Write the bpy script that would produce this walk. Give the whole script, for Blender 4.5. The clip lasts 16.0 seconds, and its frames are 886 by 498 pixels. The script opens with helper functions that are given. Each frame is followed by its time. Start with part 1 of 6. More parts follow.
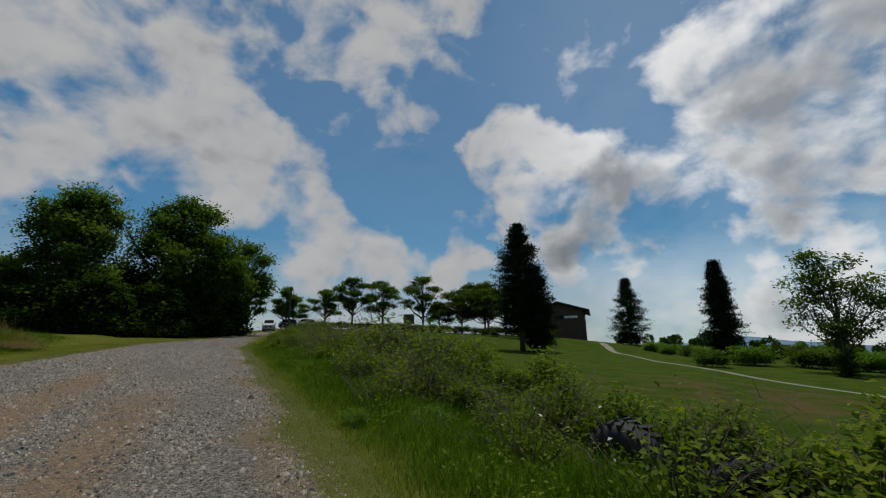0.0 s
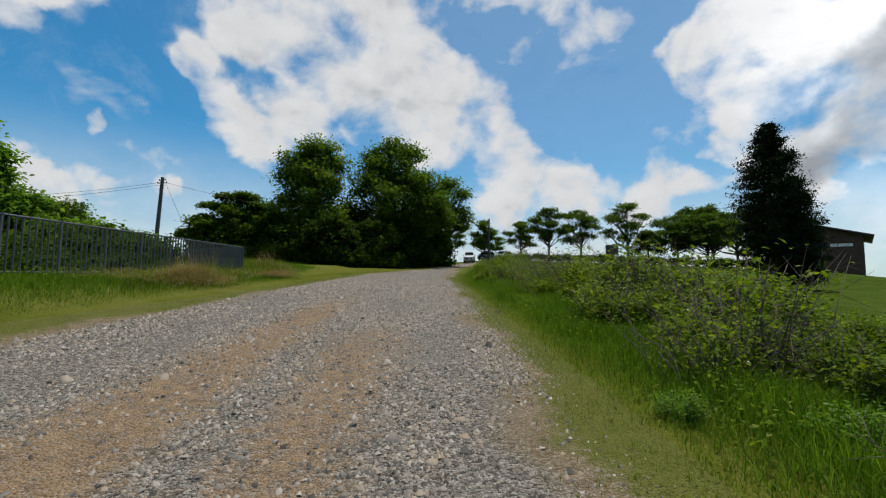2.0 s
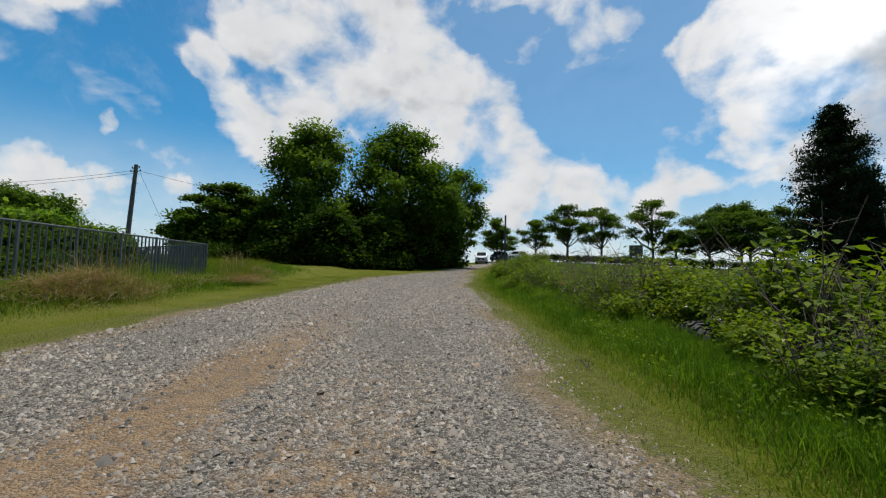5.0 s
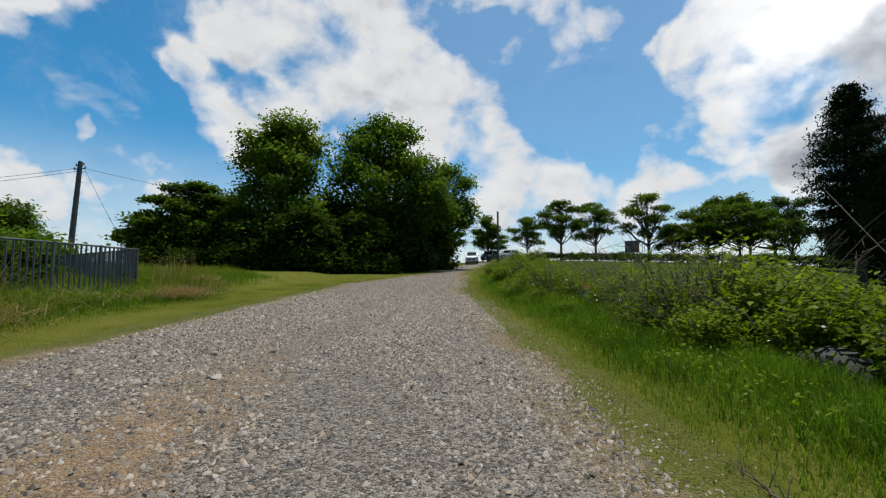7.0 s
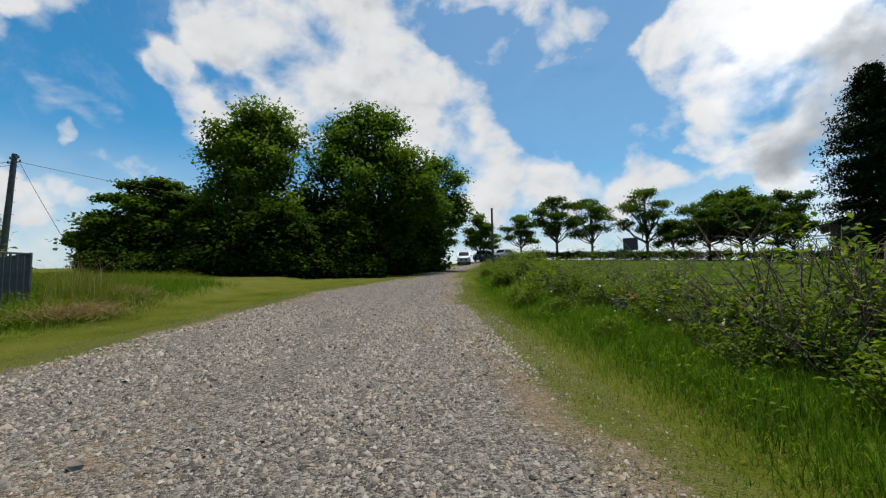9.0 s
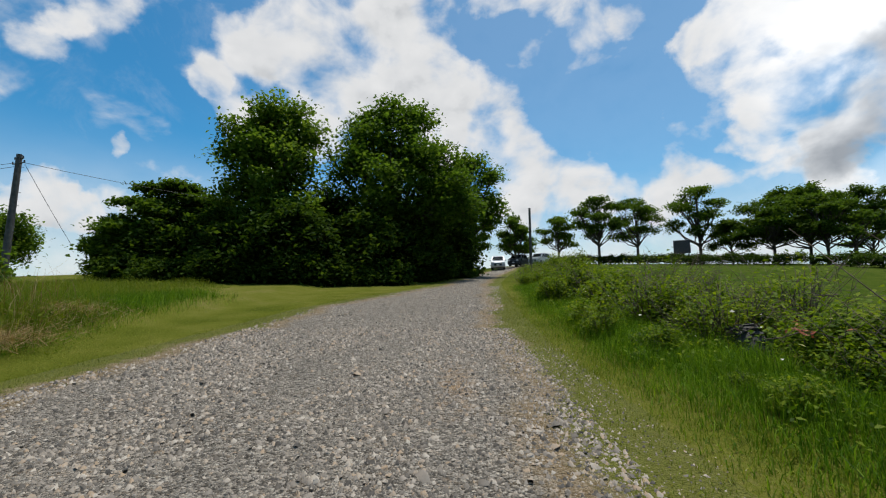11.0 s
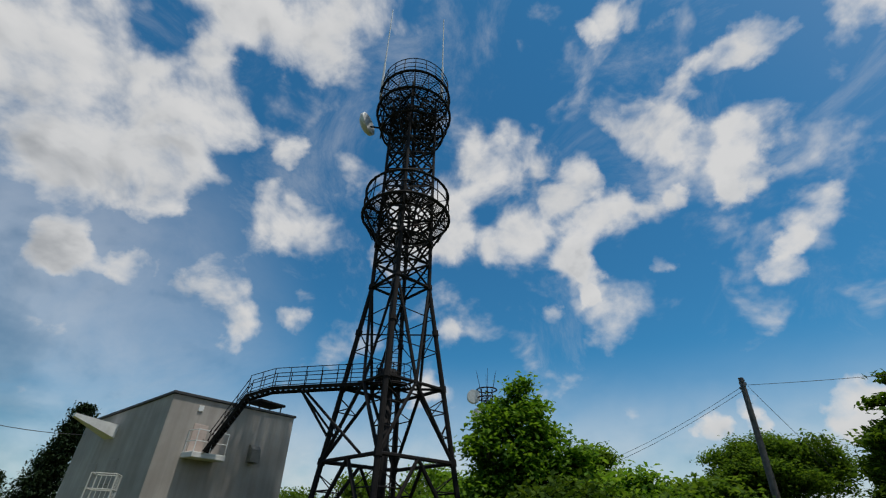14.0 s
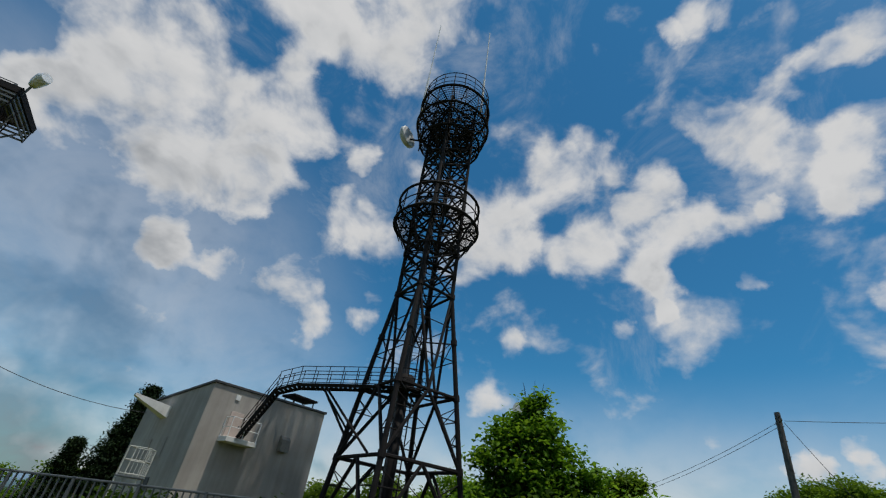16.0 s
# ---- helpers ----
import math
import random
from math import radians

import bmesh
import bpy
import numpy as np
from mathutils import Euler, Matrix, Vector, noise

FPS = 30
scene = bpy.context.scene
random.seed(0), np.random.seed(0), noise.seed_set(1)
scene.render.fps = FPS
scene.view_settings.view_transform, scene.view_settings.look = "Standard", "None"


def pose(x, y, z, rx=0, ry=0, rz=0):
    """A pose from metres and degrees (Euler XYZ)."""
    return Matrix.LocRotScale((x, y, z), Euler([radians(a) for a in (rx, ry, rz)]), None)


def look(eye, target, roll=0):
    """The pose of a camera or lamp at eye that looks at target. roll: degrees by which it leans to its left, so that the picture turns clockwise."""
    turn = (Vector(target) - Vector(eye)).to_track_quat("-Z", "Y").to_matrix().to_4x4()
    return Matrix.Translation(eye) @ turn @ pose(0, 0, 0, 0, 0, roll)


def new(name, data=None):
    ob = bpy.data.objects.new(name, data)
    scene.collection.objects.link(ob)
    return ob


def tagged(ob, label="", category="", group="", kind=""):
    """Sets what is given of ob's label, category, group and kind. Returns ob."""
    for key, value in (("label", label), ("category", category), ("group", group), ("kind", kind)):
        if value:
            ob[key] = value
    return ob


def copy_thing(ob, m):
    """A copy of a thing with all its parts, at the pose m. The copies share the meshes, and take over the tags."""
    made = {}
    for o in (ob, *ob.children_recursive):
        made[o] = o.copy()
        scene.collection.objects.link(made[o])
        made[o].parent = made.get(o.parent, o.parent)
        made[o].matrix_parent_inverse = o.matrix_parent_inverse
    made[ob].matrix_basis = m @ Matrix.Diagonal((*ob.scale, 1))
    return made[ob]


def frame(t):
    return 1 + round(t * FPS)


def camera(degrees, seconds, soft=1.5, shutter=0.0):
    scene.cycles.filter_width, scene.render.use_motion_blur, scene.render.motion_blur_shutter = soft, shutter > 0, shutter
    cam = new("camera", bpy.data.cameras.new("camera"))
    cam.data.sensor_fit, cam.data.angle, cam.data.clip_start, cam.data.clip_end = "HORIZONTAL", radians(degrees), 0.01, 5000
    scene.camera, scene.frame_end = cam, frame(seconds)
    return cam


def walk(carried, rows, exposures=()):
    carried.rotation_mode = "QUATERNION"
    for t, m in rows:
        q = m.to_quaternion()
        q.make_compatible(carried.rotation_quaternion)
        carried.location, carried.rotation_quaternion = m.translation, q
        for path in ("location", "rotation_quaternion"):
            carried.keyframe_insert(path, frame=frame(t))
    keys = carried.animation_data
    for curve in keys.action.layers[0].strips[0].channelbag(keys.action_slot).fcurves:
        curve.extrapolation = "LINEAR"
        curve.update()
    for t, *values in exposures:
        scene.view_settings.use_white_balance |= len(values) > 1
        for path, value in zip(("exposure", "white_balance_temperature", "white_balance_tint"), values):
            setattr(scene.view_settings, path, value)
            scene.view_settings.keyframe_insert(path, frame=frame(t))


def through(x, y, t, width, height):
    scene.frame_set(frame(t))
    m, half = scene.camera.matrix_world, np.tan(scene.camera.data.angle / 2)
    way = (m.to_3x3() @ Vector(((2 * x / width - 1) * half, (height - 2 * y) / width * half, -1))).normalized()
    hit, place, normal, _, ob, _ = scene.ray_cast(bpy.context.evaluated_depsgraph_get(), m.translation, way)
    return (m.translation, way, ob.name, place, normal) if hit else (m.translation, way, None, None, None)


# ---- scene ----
# ---- camera ----
cam = camera(91.5, 16.0, soft=1.2)
PATH = [
    (0.0, pose(0.382, -7.900, 0.959, 103.38, 0.77, -26.68)),
    (0.5, pose(0.258, -7.187, 0.956, 100.15, -0.52, -16.75)),
    (1.0, pose(0.165, -6.428, 0.971, 96.76, -2.31, -10.23)),
    (1.5, pose(0.140, -5.637, 1.006, 95.52, -1.43, -3.61)),
    (2.0, pose(0.081, -4.826, 1.053, 94.55, -0.52, -2.05)),
    (2.5, pose(0.036, -4.043, 1.108, 94.21, -0.35, -1.86)),
    (3.0, pose(0.001, -3.247, 1.181, 94.05, -1.58, -1.25)),
    (5.5, pose(-0.206, 0.689, 1.427, 94.58, -0.65, -1.29)),
    (6.0, pose(-0.210, 1.468, 1.472, 94.48, -1.15, -2.46)),
    (6.5, pose(-0.205, 2.243, 1.518, 94.30, -0.07, -2.27)),
    (7.0, pose(-0.208, 3.006, 1.574, 94.63, 0.58, -2.65)),
    (7.5, pose(-0.197, 3.772, 1.626, 95.73, -0.67, -3.57)),
    (8.0, pose(-0.168, 4.517, 1.666, 95.72, 0.30, -3.16)),
    (8.5, pose(-0.144, 5.271, 1.719, 95.03, 1.01, -3.82)),
    (9.0, pose(-0.101, 6.026, 1.766, 94.70, 1.51, -3.89)),
    (11.5, pose(0.082, 9.875, 2.083, 96.02, 1.21, 4.34)),
    (12.0, pose(0.112, 10.660, 2.141, 97.94, 1.68, 13.09)),
    (12.5, pose(0.103, 11.413, 2.210, 103.20, 3.49, 31.81)),
    (13.0, pose(0.137, 12.152, 2.296, 111.83, 2.43, 58.89)),
    (13.5, pose(0.229, 12.829, 2.359, 117.39, 1.61, 77.40)),
    (14.0, pose(0.359, 13.471, 2.380, 123.27, -0.82, 86.66)),
    (14.5, pose(0.510, 14.118, 2.393, 127.29, -2.52, 90.64)),
    (15.0, pose(0.676, 14.791, 2.404, 127.19, -3.12, 91.71)),
    (15.5, pose(0.853, 15.460, 2.423, 125.94, -5.58, 90.52)),
    (16.0, pose(1.014, 16.137, 2.441, 123.75, -7.11, 92.95)),
]
walk(cam, PATH, exposures=[(0.0, -0.85), (0.5, -0.7), (1.0, -0.45), (1.5, -0.2), (3.0, -0.08), (5.5, -0.03), (12.0, 0.0), (13.0, -0.12), (14.0, -0.28), (14.5, -0.33), (16.0, -0.33)])


# ---- world and sun ----
SUN_AZ, SUN_EL = 33.0, 73.0        # degrees clockwise from +y, and above the horizon


def toward(az, el):
    a, e = radians(az), radians(el)
    return Vector((math.sin(a) * math.cos(e), math.cos(a) * math.cos(e), math.sin(e)))


# round lobes of cloud: azimuth, elevation, radius in degrees
CLOUDS_ROAD = [(-21.5, 29.9, 3.7), (-15.3, 29.8, 4.5), (-8, 31.8, 4.6), (-1.8, 30.4, 3.8), (-4.8, 27.1, 4.6), (-11.6, 26.3, 3.5), (-29.3, 23.9, 1.9), (-27.3, 21.2, 2.3), (-25.6, 18.4, 2.7), (-23, 17.2, 2.8), (-17.8, 20.8, 3.6), (-12.9, 20, 3.7), (-7.8, 22.1, 3.4), (-5.4, 18.8, 3.2), (0.2, 22.7, 3.1), (3.7, 26.4, 2.5), (6, 21, 3.6), (9.1, 17.3, 3.4), (12.4, 14.5, 3.4), (16.8, 14.3, 2.9), (19.9, 14.6, 1.9), (10.9, 9.3, 3.1), (17.8, 10.7, 2.9), (23.9, 10.3, 3.2), (28.9, 9.2, 2.5), (6, 12.5, 2.9), (-0.1, 16.8, 2.5), (-20.3, 15.5, 2.3)]
CLOUDS_EAST = [(25.7, 30.9, 2), (30, 26.1, 1.5), (33.5, 25.6, 3.4), (38.4, 26.5, 2.7), (41.8, 26.2, 2.2), (36.6, 20.6, 2.2), (38.8, 17.6, 2.9), (42.4, 19, 3.6), (45.9, 21.1, 3.3), (47.7, 23.7, 2.3), (36.1, 15.7, 1.8), (44.8, 14.1, 2.8), (42.1, 12.4, 2.3), (37.3, 12.5, 2), (30.2, 12.5, 2.1), (33.3, 11.2, 1.5), (48.1, 16.7, 2.6)]
CLOUDS_WESTLOW = [(-43.7, 10.2, 2), (-40.8, 8.7, 2), (-37.4, 9.5, 2.4), (-33.7, 8.7, 2), (-37.2, 16.1, 0.8), (-29.5, 9.6, 1.3)]
CLOUDS_FIELD = [(71.2, 30.4, 5.1), (75.4, 26.9, 4.8), (72.1, 21.2, 4.7), (75.4, 21.1, 3.5), (67.5, 24.5, 4.9), (60.8, 24.1, 4.9), (65.3, 32.8, 4.1), (59.5, 30.7, 3.7), (53, 22, 3.8), (59.3, 18.1, 3.3), (65.4, 18.6, 3.7), (70.4, 17.2, 2.9), (74.5, 16.6, 2.2), (42.8, 9.1, 2.4), (49.1, 10.8, 2.3), (54.8, 10.8, 2.4), (59.5, 11, 2.2), (64.3, 11.5, 2.3), (68.6, 11.8, 2.1), (72.1, 10.4, 1.9), (63.6, 6.7, 2.3), (68.7, 7.3, 2.2), (72.3, 6.8, 1.8), (47, 17.4, 3.1)]
CLOUDS_TOWER_A = [(-153.4, 39.2, 3.2), (-148.7, 41.7, 4.8), (-141.9, 43, 4.7), (-147.4, 35.1, 4.5), (-140.6, 36.2, 5.6), (-133.4, 37, 5.2), (-127.9, 34.7, 3.4), (-135, 32.1, 3.9), (-128, 31.2, 2.4), (-148.2, 29.7, 2.6), (-151.9, 30.9, 2.3), (-130.5, 44.9, 3), (-123, 42.3, 2.2), (-130.6, 48.5, 2), (-131.4, 55.3, 3.2), (-122, 57.7, 5.2), (-109.2, 60.8, 4.6), (-113.4, 55.5, 2.9), (-125.5, 53.5, 2.8), (-134.1, 23.8, 2.2), (-131.7, 23.1, 1.5), (-124.7, 22.6, 2.9), (-118.4, 22.4, 3.5), (-112, 21.9, 2.2), (-107.4, 22, 1.6), (-127.3, 23.8, 1.8)]
CLOUDS_TOWER_B = [(-113.6, 42.3, 1.8), (-112.9, 35.6, 2.6), (-106.5, 34.2, 3.4), (-92.6, 40.8, 3.1), (-88.9, 36.9, 4.4), (-86.9, 34, 2.6), (-94.4, 33.1, 3.1), (-81.5, 45.3, 2.2), (-76.1, 46.3, 2.7), (-71.8, 43, 2.8), (-78.3, 41.9, 2.9), (-71.7, 37.2, 3), (-76.2, 34.3, 2.9), (-64.4, 39.8, 1.9), (-67.9, 38.3, 1.7), (-62.5, 36.9, 2.6), (-63.9, 33.7, 2.1), (-58.8, 34.6, 2.1), (-54.6, 33.8, 1.8), (-51.8, 35.4, 1.1), (-67.5, 30.1, 2.2), (-65.7, 28.5, 1.5), (-67.2, 25.6, 1), (-70.2, 57, 1.6), (-85.9, 22.3, 1.6), (-56, 27.1, 1), (-72.9, 23.7, 1.3), (-90.7, 15, 1.9)]
CLOUDS_TOWER_C = [(-54.5, 46.4, 2.4), (-53.5, 42.4, 2.8), (-49.1, 44.4, 2.6), (-49.4, 40.7, 2.2), (-43.6, 45.8, 2), (-39.6, 46.2, 2), (-35.9, 46.8, 1.9), (-43.1, 37.8, 2), (-40.2, 38.9, 2.4), (-43.3, 34.6, 1.7), (-45, 33.7, 1.2), (-62.2, 60.3, 2), (-57.3, 57, 1.1), (-52.1, 57.2, 1.8), (-45.2, 55.1, 1.7), (-133.7, 3.1, 1.3), (-52.9, 12.1, 1.4), (-57.4, 9.6, 1.5), (-52.4, 9.8, 1.4)]
CLOUDS_NORTHWEST = [(-40.2, 29.6, 1.7), (-42.9, 27.2, 1.1), (-44.4, 24.8, 1.4), (-20.9, 40.7, 3.3), (-18.2, 36.7, 3.2), (-20.5, 32.3, 3.5), (-25.2, 27.9, 2.1), (-18.6, 28.8, 2.9), (-15.5, 30.2, 2.3), (-11.1, 30.8, 2.8), (-7.6, 32.1, 2.5), (-14.4, 26.9, 1.7), (-6.7, 28.6, 2.4), (-14.5, 39.6, 2.8), (-28.8, 23.9, 1.6), (-28.5, 30.7, 1.5), (-26.4, 44.6, 2.5), (-44.4, 9.9, 2.8), (-41.8, 8.8, 1.9)]
CLOUDS_HIGH = [(0, 38.1, 2.6), (6.8, 38.6, 4.2), (14.9, 39.4, 4.9), (23.5, 41.1, 4.4), (29.7, 42.5, 3.4), (15.1, 35.2, 2.7), (9, 35.7, 2.5), (-19.6, 32.5, 2.7), (-22.1, 29.3, 2.1), (-16.8, 30, 2.4), (32.5, 27.2, 2.1), (36.6, 28.7, 2.4)]
CLOUDS = (CLOUDS_HIGH, CLOUDS_ROAD, CLOUDS_EAST, CLOUDS_WESTLOW, CLOUDS_FIELD, CLOUDS_TOWER_A, CLOUDS_TOWER_B, CLOUDS_TOWER_C, CLOUDS_NORTHWEST)
CLOUDS_GREY = [(70, 22, 9), (61, 20, 8), (52, 17, 6), (76, 26, 8), (44, 14, 4), (62, 8, 5), (-140, 8, 10), (-165, 13, 14)]


class Nodes:
    """A small builder for node trees."""

    def __init__(self, tree):
        self.tree = tree
        tree.nodes.clear()

    def link(self, a, b):
        self.tree.links.new(a, b)

    def math(self, op, a, b=None, c=None, clamp=False):
        n = self.tree.nodes.new("ShaderNodeMath")
        n.operation, n.use_clamp = op, clamp
        for i, v in enumerate((a, b, c)):
            if v is None:
                continue
            if isinstance(v, (int, float)):
                n.inputs[i].default_value = v
            else:
                self.link(v, n.inputs[i])
        return n.outputs[0]

    def ramp(self, fac, stops, mode="LINEAR"):
        n = self.tree.nodes.new("ShaderNodeValToRGB")
        n.color_ramp.interpolation = mode
        el = n.color_ramp.elements
        while len(el) < len(stops):
            el.new(0.5)
        for e, (p, c) in zip(el, stops):
            e.position, e.color = p, (*c, 1) if len(c) == 3 else c
        self.link(fac, n.inputs[0])
        return n.outputs[0]

    def noise(self, vec, scale, detail=4, rough=0.55, dist=0.0):
        n = self.tree.nodes.new("ShaderNodeTexNoise")
        n.inputs["Scale"].default_value, n.inputs["Detail"].default_value = scale, detail
        n.inputs["Roughness"].default_value, n.inputs["Distortion"].default_value = rough, dist
        if vec is not None:
            self.link(vec, n.inputs["Vector"])
        return n

    def mix(self, fac, a, b, blend="MIX"):
        n = self.tree.nodes.new("ShaderNodeMix")
        n.data_type, n.blend_type = "RGBA", blend
        for i, v in ((0, fac), (6, a), (7, b)):
            if isinstance(v, (int, float)):
                n.inputs[i].default_value = v
            elif isinstance(v, tuple):
                n.inputs[i].default_value = (*v, 1)
            else:
                self.link(v, n.inputs[i])
        return n.outputs[2]

    def smooth(self, v, lo, hi, a=0.0, b=1.0):
        n = self.tree.nodes.new("ShaderNodeMapRange")
        n.interpolation_type = "SMOOTHSTEP"
        for i, x in enumerate((lo, hi, a, b)):
            n.inputs[i + 1].default_value = x
        self.link(v, n.inputs[0])
        return n.outputs[0]


def build_world():
    w = bpy.data.worlds.new("sky")
    scene.world = w
    w.use_nodes = True
    g = Nodes(w.node_tree)
    nt = w.node_tree
    geo = nt.nodes.new("ShaderNodeTexCoord").outputs["Generated"]
    sky = nt.nodes.new("ShaderNodeTexSky")
    sky.sky_type, sky.sun_disc = "NISHITA", False
    sky.sun_elevation, sky.sun_rotation = radians(SUN_EL), radians(SUN_AZ)
    sky.air_density, sky.dust_density, sky.ozone_density = 1.0, 0.3, 1.5
    norm = nt.nodes.new("ShaderNodeVectorMath")
    norm.operation = "NORMALIZE"
    g.link(geo, norm.inputs[0])
    way = norm.outputs[0]
    sep = nt.nodes.new("ShaderNodeSeparateXYZ")
    g.link(way, sep.inputs[0])
    up = sep.outputs[2]
    # billows: the direction, pushed about by noise before the lobes are read
    def shifted(vec, push):
        n = nt.nodes.new("ShaderNodeVectorMath")
        n.operation = "ADD"
        n.inputs[1].default_value = push
        g.link(vec, n.inputs[0])
        return n.outputs[0]

    wob = g.noise(way, 5.5, 6, 0.6)
    mad = nt.nodes.new("ShaderNodeVectorMath")
    mad.operation = "MULTIPLY_ADD"
    mad.inputs[1].default_value = (0.16, 0.16, 0.11)
    g.link(shifted(wob.outputs["Color"], (-0.5, -0.5, -0.5)), mad.inputs[0])
    g.link(way, mad.inputs[2])
    nrm = nt.nodes.new("ShaderNodeVectorMath")
    nrm.operation = "NORMALIZE"
    g.link(mad.outputs[0], nrm.inputs[0])
    p = nrm.outputs[0]

    def lobe_field(groups, grow, top):
        total = None
        for lobes in groups:
            for az, el, r in lobes:
                d = nt.nodes.new("ShaderNodeVectorMath")
                d.operation = "DOT_PRODUCT"
                d.inputs[1].default_value = toward(az, el)
                g.link(p, d.inputs[0])
                v = g.smooth(d.outputs["Value"], math.cos(radians(r * grow)), 1.0)
                total = v if total is None else g.math("ADD", total, v)
        return g.math("MINIMUM", total, top)

    total = lobe_field(CLOUDS, 1.66, 1.38)
    grey = lobe_field((CLOUDS_GREY,), 1.5, 1.0)
    # the rest of the sky, behind and overhead, has the same broken cloud
    back = g.noise(way, 2.2, 3, 0.5)
    behind = g.math("MULTIPLY", g.smooth(sep.outputs[1], -0.78, -0.95), g.smooth(back.outputs["Fac"], 0.42, 0.62))
    total = g.math("MAXIMUM", total, behind)
    st = nt.nodes.new("ShaderNodeMapping")
    st.inputs["Scale"].default_value = (1.0, 1.0, 1.35)
    g.link(way, st.inputs[0])
    flat = st.outputs[0]
    fine = g.noise(flat, 7.0, 9, 0.52, 0.2)
    above = g.noise(shifted(flat, (-0.010, 0.012, 0.034)), 7.0, 4, 0.50, 0.2)
    dens = g.math("ADD", g.math("MULTIPLY", total, 1.03), g.math("MULTIPLY", g.math("SUBTRACT", fine.outputs["Fac"], 0.5), 6.4))
    veil = g.noise(flat, 3.2, 8, 0.68, 0.6)
    cover = g.math("MULTIPLY", g.smooth(dens, 0.05, 1.85), 0.98)
    thin = g.math("MULTIPLY", g.smooth(veil.outputs["Fac"], 0.48, 0.80), 0.38)
    cover = g.math("MAXIMUM", cover, thin)
    # low bank of haze and far cloud along the horizon
    low = g.math("MULTIPLY", g.smooth(up, 0.34, 0.0), g.smooth(fine.outputs["Fac"], 0.34, 0.66, 0.72, 1.0))
    cover = g.math("MAXIMUM", cover, g.math("MULTIPLY", low, 0.95))
    # a broad grey veil of thin cloud over the low land to the south-west
    sw = nt.nodes.new("ShaderNodeVectorMath")
    sw.operation = "DOT_PRODUCT"
    sw.inputs[1].default_value = toward(-142, 4)
    g.link(way, sw.inputs[0])
    mist = g.math("MULTIPLY", g.smooth(sw.outputs["Value"], math.cos(radians(43)), math.cos(radians(12)), 0.0, 0.48), g.smooth(veil.outputs["Fac"], 0.3, 0.6, 0.7, 1.0))
    cover = g.math("MAXIMUM", cover, mist)
    # thin bright haze spreading from under the sun
    glow = nt.nodes.new("ShaderNodeVectorMath")
    glow.operation = "DOT_PRODUCT"
    glow.inputs[1].default_value = toward(SUN_AZ, 34)
    g.link(way, glow.inputs[0])
    cover = g.math("MAXIMUM", cover, g.smooth(glow.outputs["Value"], math.cos(radians(62)), math.cos(radians(10)), 0.0, 0.16))
    # bright tops, soft grey bellies
    relief = g.math("MULTIPLY", g.math("SUBTRACT", above.outputs["Fac"], fine.outputs["Fac"]), 1.9)
    body = g.noise(flat, 3.4, 3, 0.5)
    thick = g.math("ADD", g.math("MULTIPLY", g.smooth(dens, 0.9, 2.2), 0.26), relief)
    thick = g.math("ADD", thick, g.math("MULTIPLY", grey, g.smooth(body.outputs["Fac"], 0.30, 0.55, 0.05, 0.72)))
    thick = g.math("ADD", thick, g.math("MULTIPLY", mist, 0.62))
    thick = g.math("ADD", thick, g.smooth(up, 0.22, 0.04, 0.0, 0.16), clamp=True)
    tone = g.ramp(thick, [(0.0, (1.0, 1.0, 1.0)), (0.30, (0.90, 0.91, 0.92)), (0.65, (0.56, 0.585, 0.615)), (1.0, (0.34, 0.365, 0.40))])
    cl = g.mix(1.0, tone, (CLOUD_LIGHT,) * 3, "MULTIPLY")
    # the sunlit bank over the field is the brightest
    east = nt.nodes.new("ShaderNodeVectorMath")
    east.operation = "DOT_PRODUCT"
    east.inputs[1].default_value = toward(72, 26)
    g.link(way, east.inputs[0])
    cl = g.mix(g.smooth(east.outputs["Value"], math.cos(radians(38)), math.cos(radians(14))), cl, g.mix(1.0, cl, (1.75, 1.75, 1.75), "MULTIPLY"))
    tint = g.mix(1.0, sky.outputs[0], SKY_TINT, "MULTIPLY")
    col = g.mix(cover, tint, cl)
    bg = nt.nodes.new("ShaderNodeBackground")
    bg.inputs["Strength"].default_value = SKY_STRENGTH
    g.link(col, bg.inputs[0])
    out = nt.nodes.new("ShaderNodeOutputWorld")
    g.link(bg.outputs[0], out.inputs[0])
    w.cycles.sampling_method, w.cycles.sample_map_resolution = "MANUAL", 512


SKY_STRENGTH, CLOUD_LIGHT, SKY_TINT = 0.10, 8.0, (0.30, 0.975, 1.21)
build_world()
sun = new("sun", bpy.data.lights.new("sun", "SUN"))
sun.data.energy, sun.data.angle, sun.data.color = 3.9, radians(0.6), (1.0, 0.96, 0.89)
sun.matrix_world = look((0, 0, 60), Vector((0, 0, 60)) - toward(SUN_AZ, SUN_EL))


# ---- materials ----
def material(name, rough=0.8, metal=0.0):
    m = bpy.data.materials.new(name)
    m.use_nodes = True
    g = Nodes(m.node_tree)
    b = m.node_tree.nodes.new("ShaderNodeBsdfPrincipled")
    b.inputs["Roughness"].default_value, b.inputs["Metallic"].default_value = rough, metal
    o = m.node_tree.nodes.new("ShaderNodeOutputMaterial")
    g.link(b.outputs[0], o.inputs[0])
    return m, g, b, o


def place(g):
    return g.tree.nodes.new("ShaderNodeNewGeometry").outputs["Position"]


def own(g):
    return g.tree.nodes.new("ShaderNodeTexCoord").outputs["Object"]


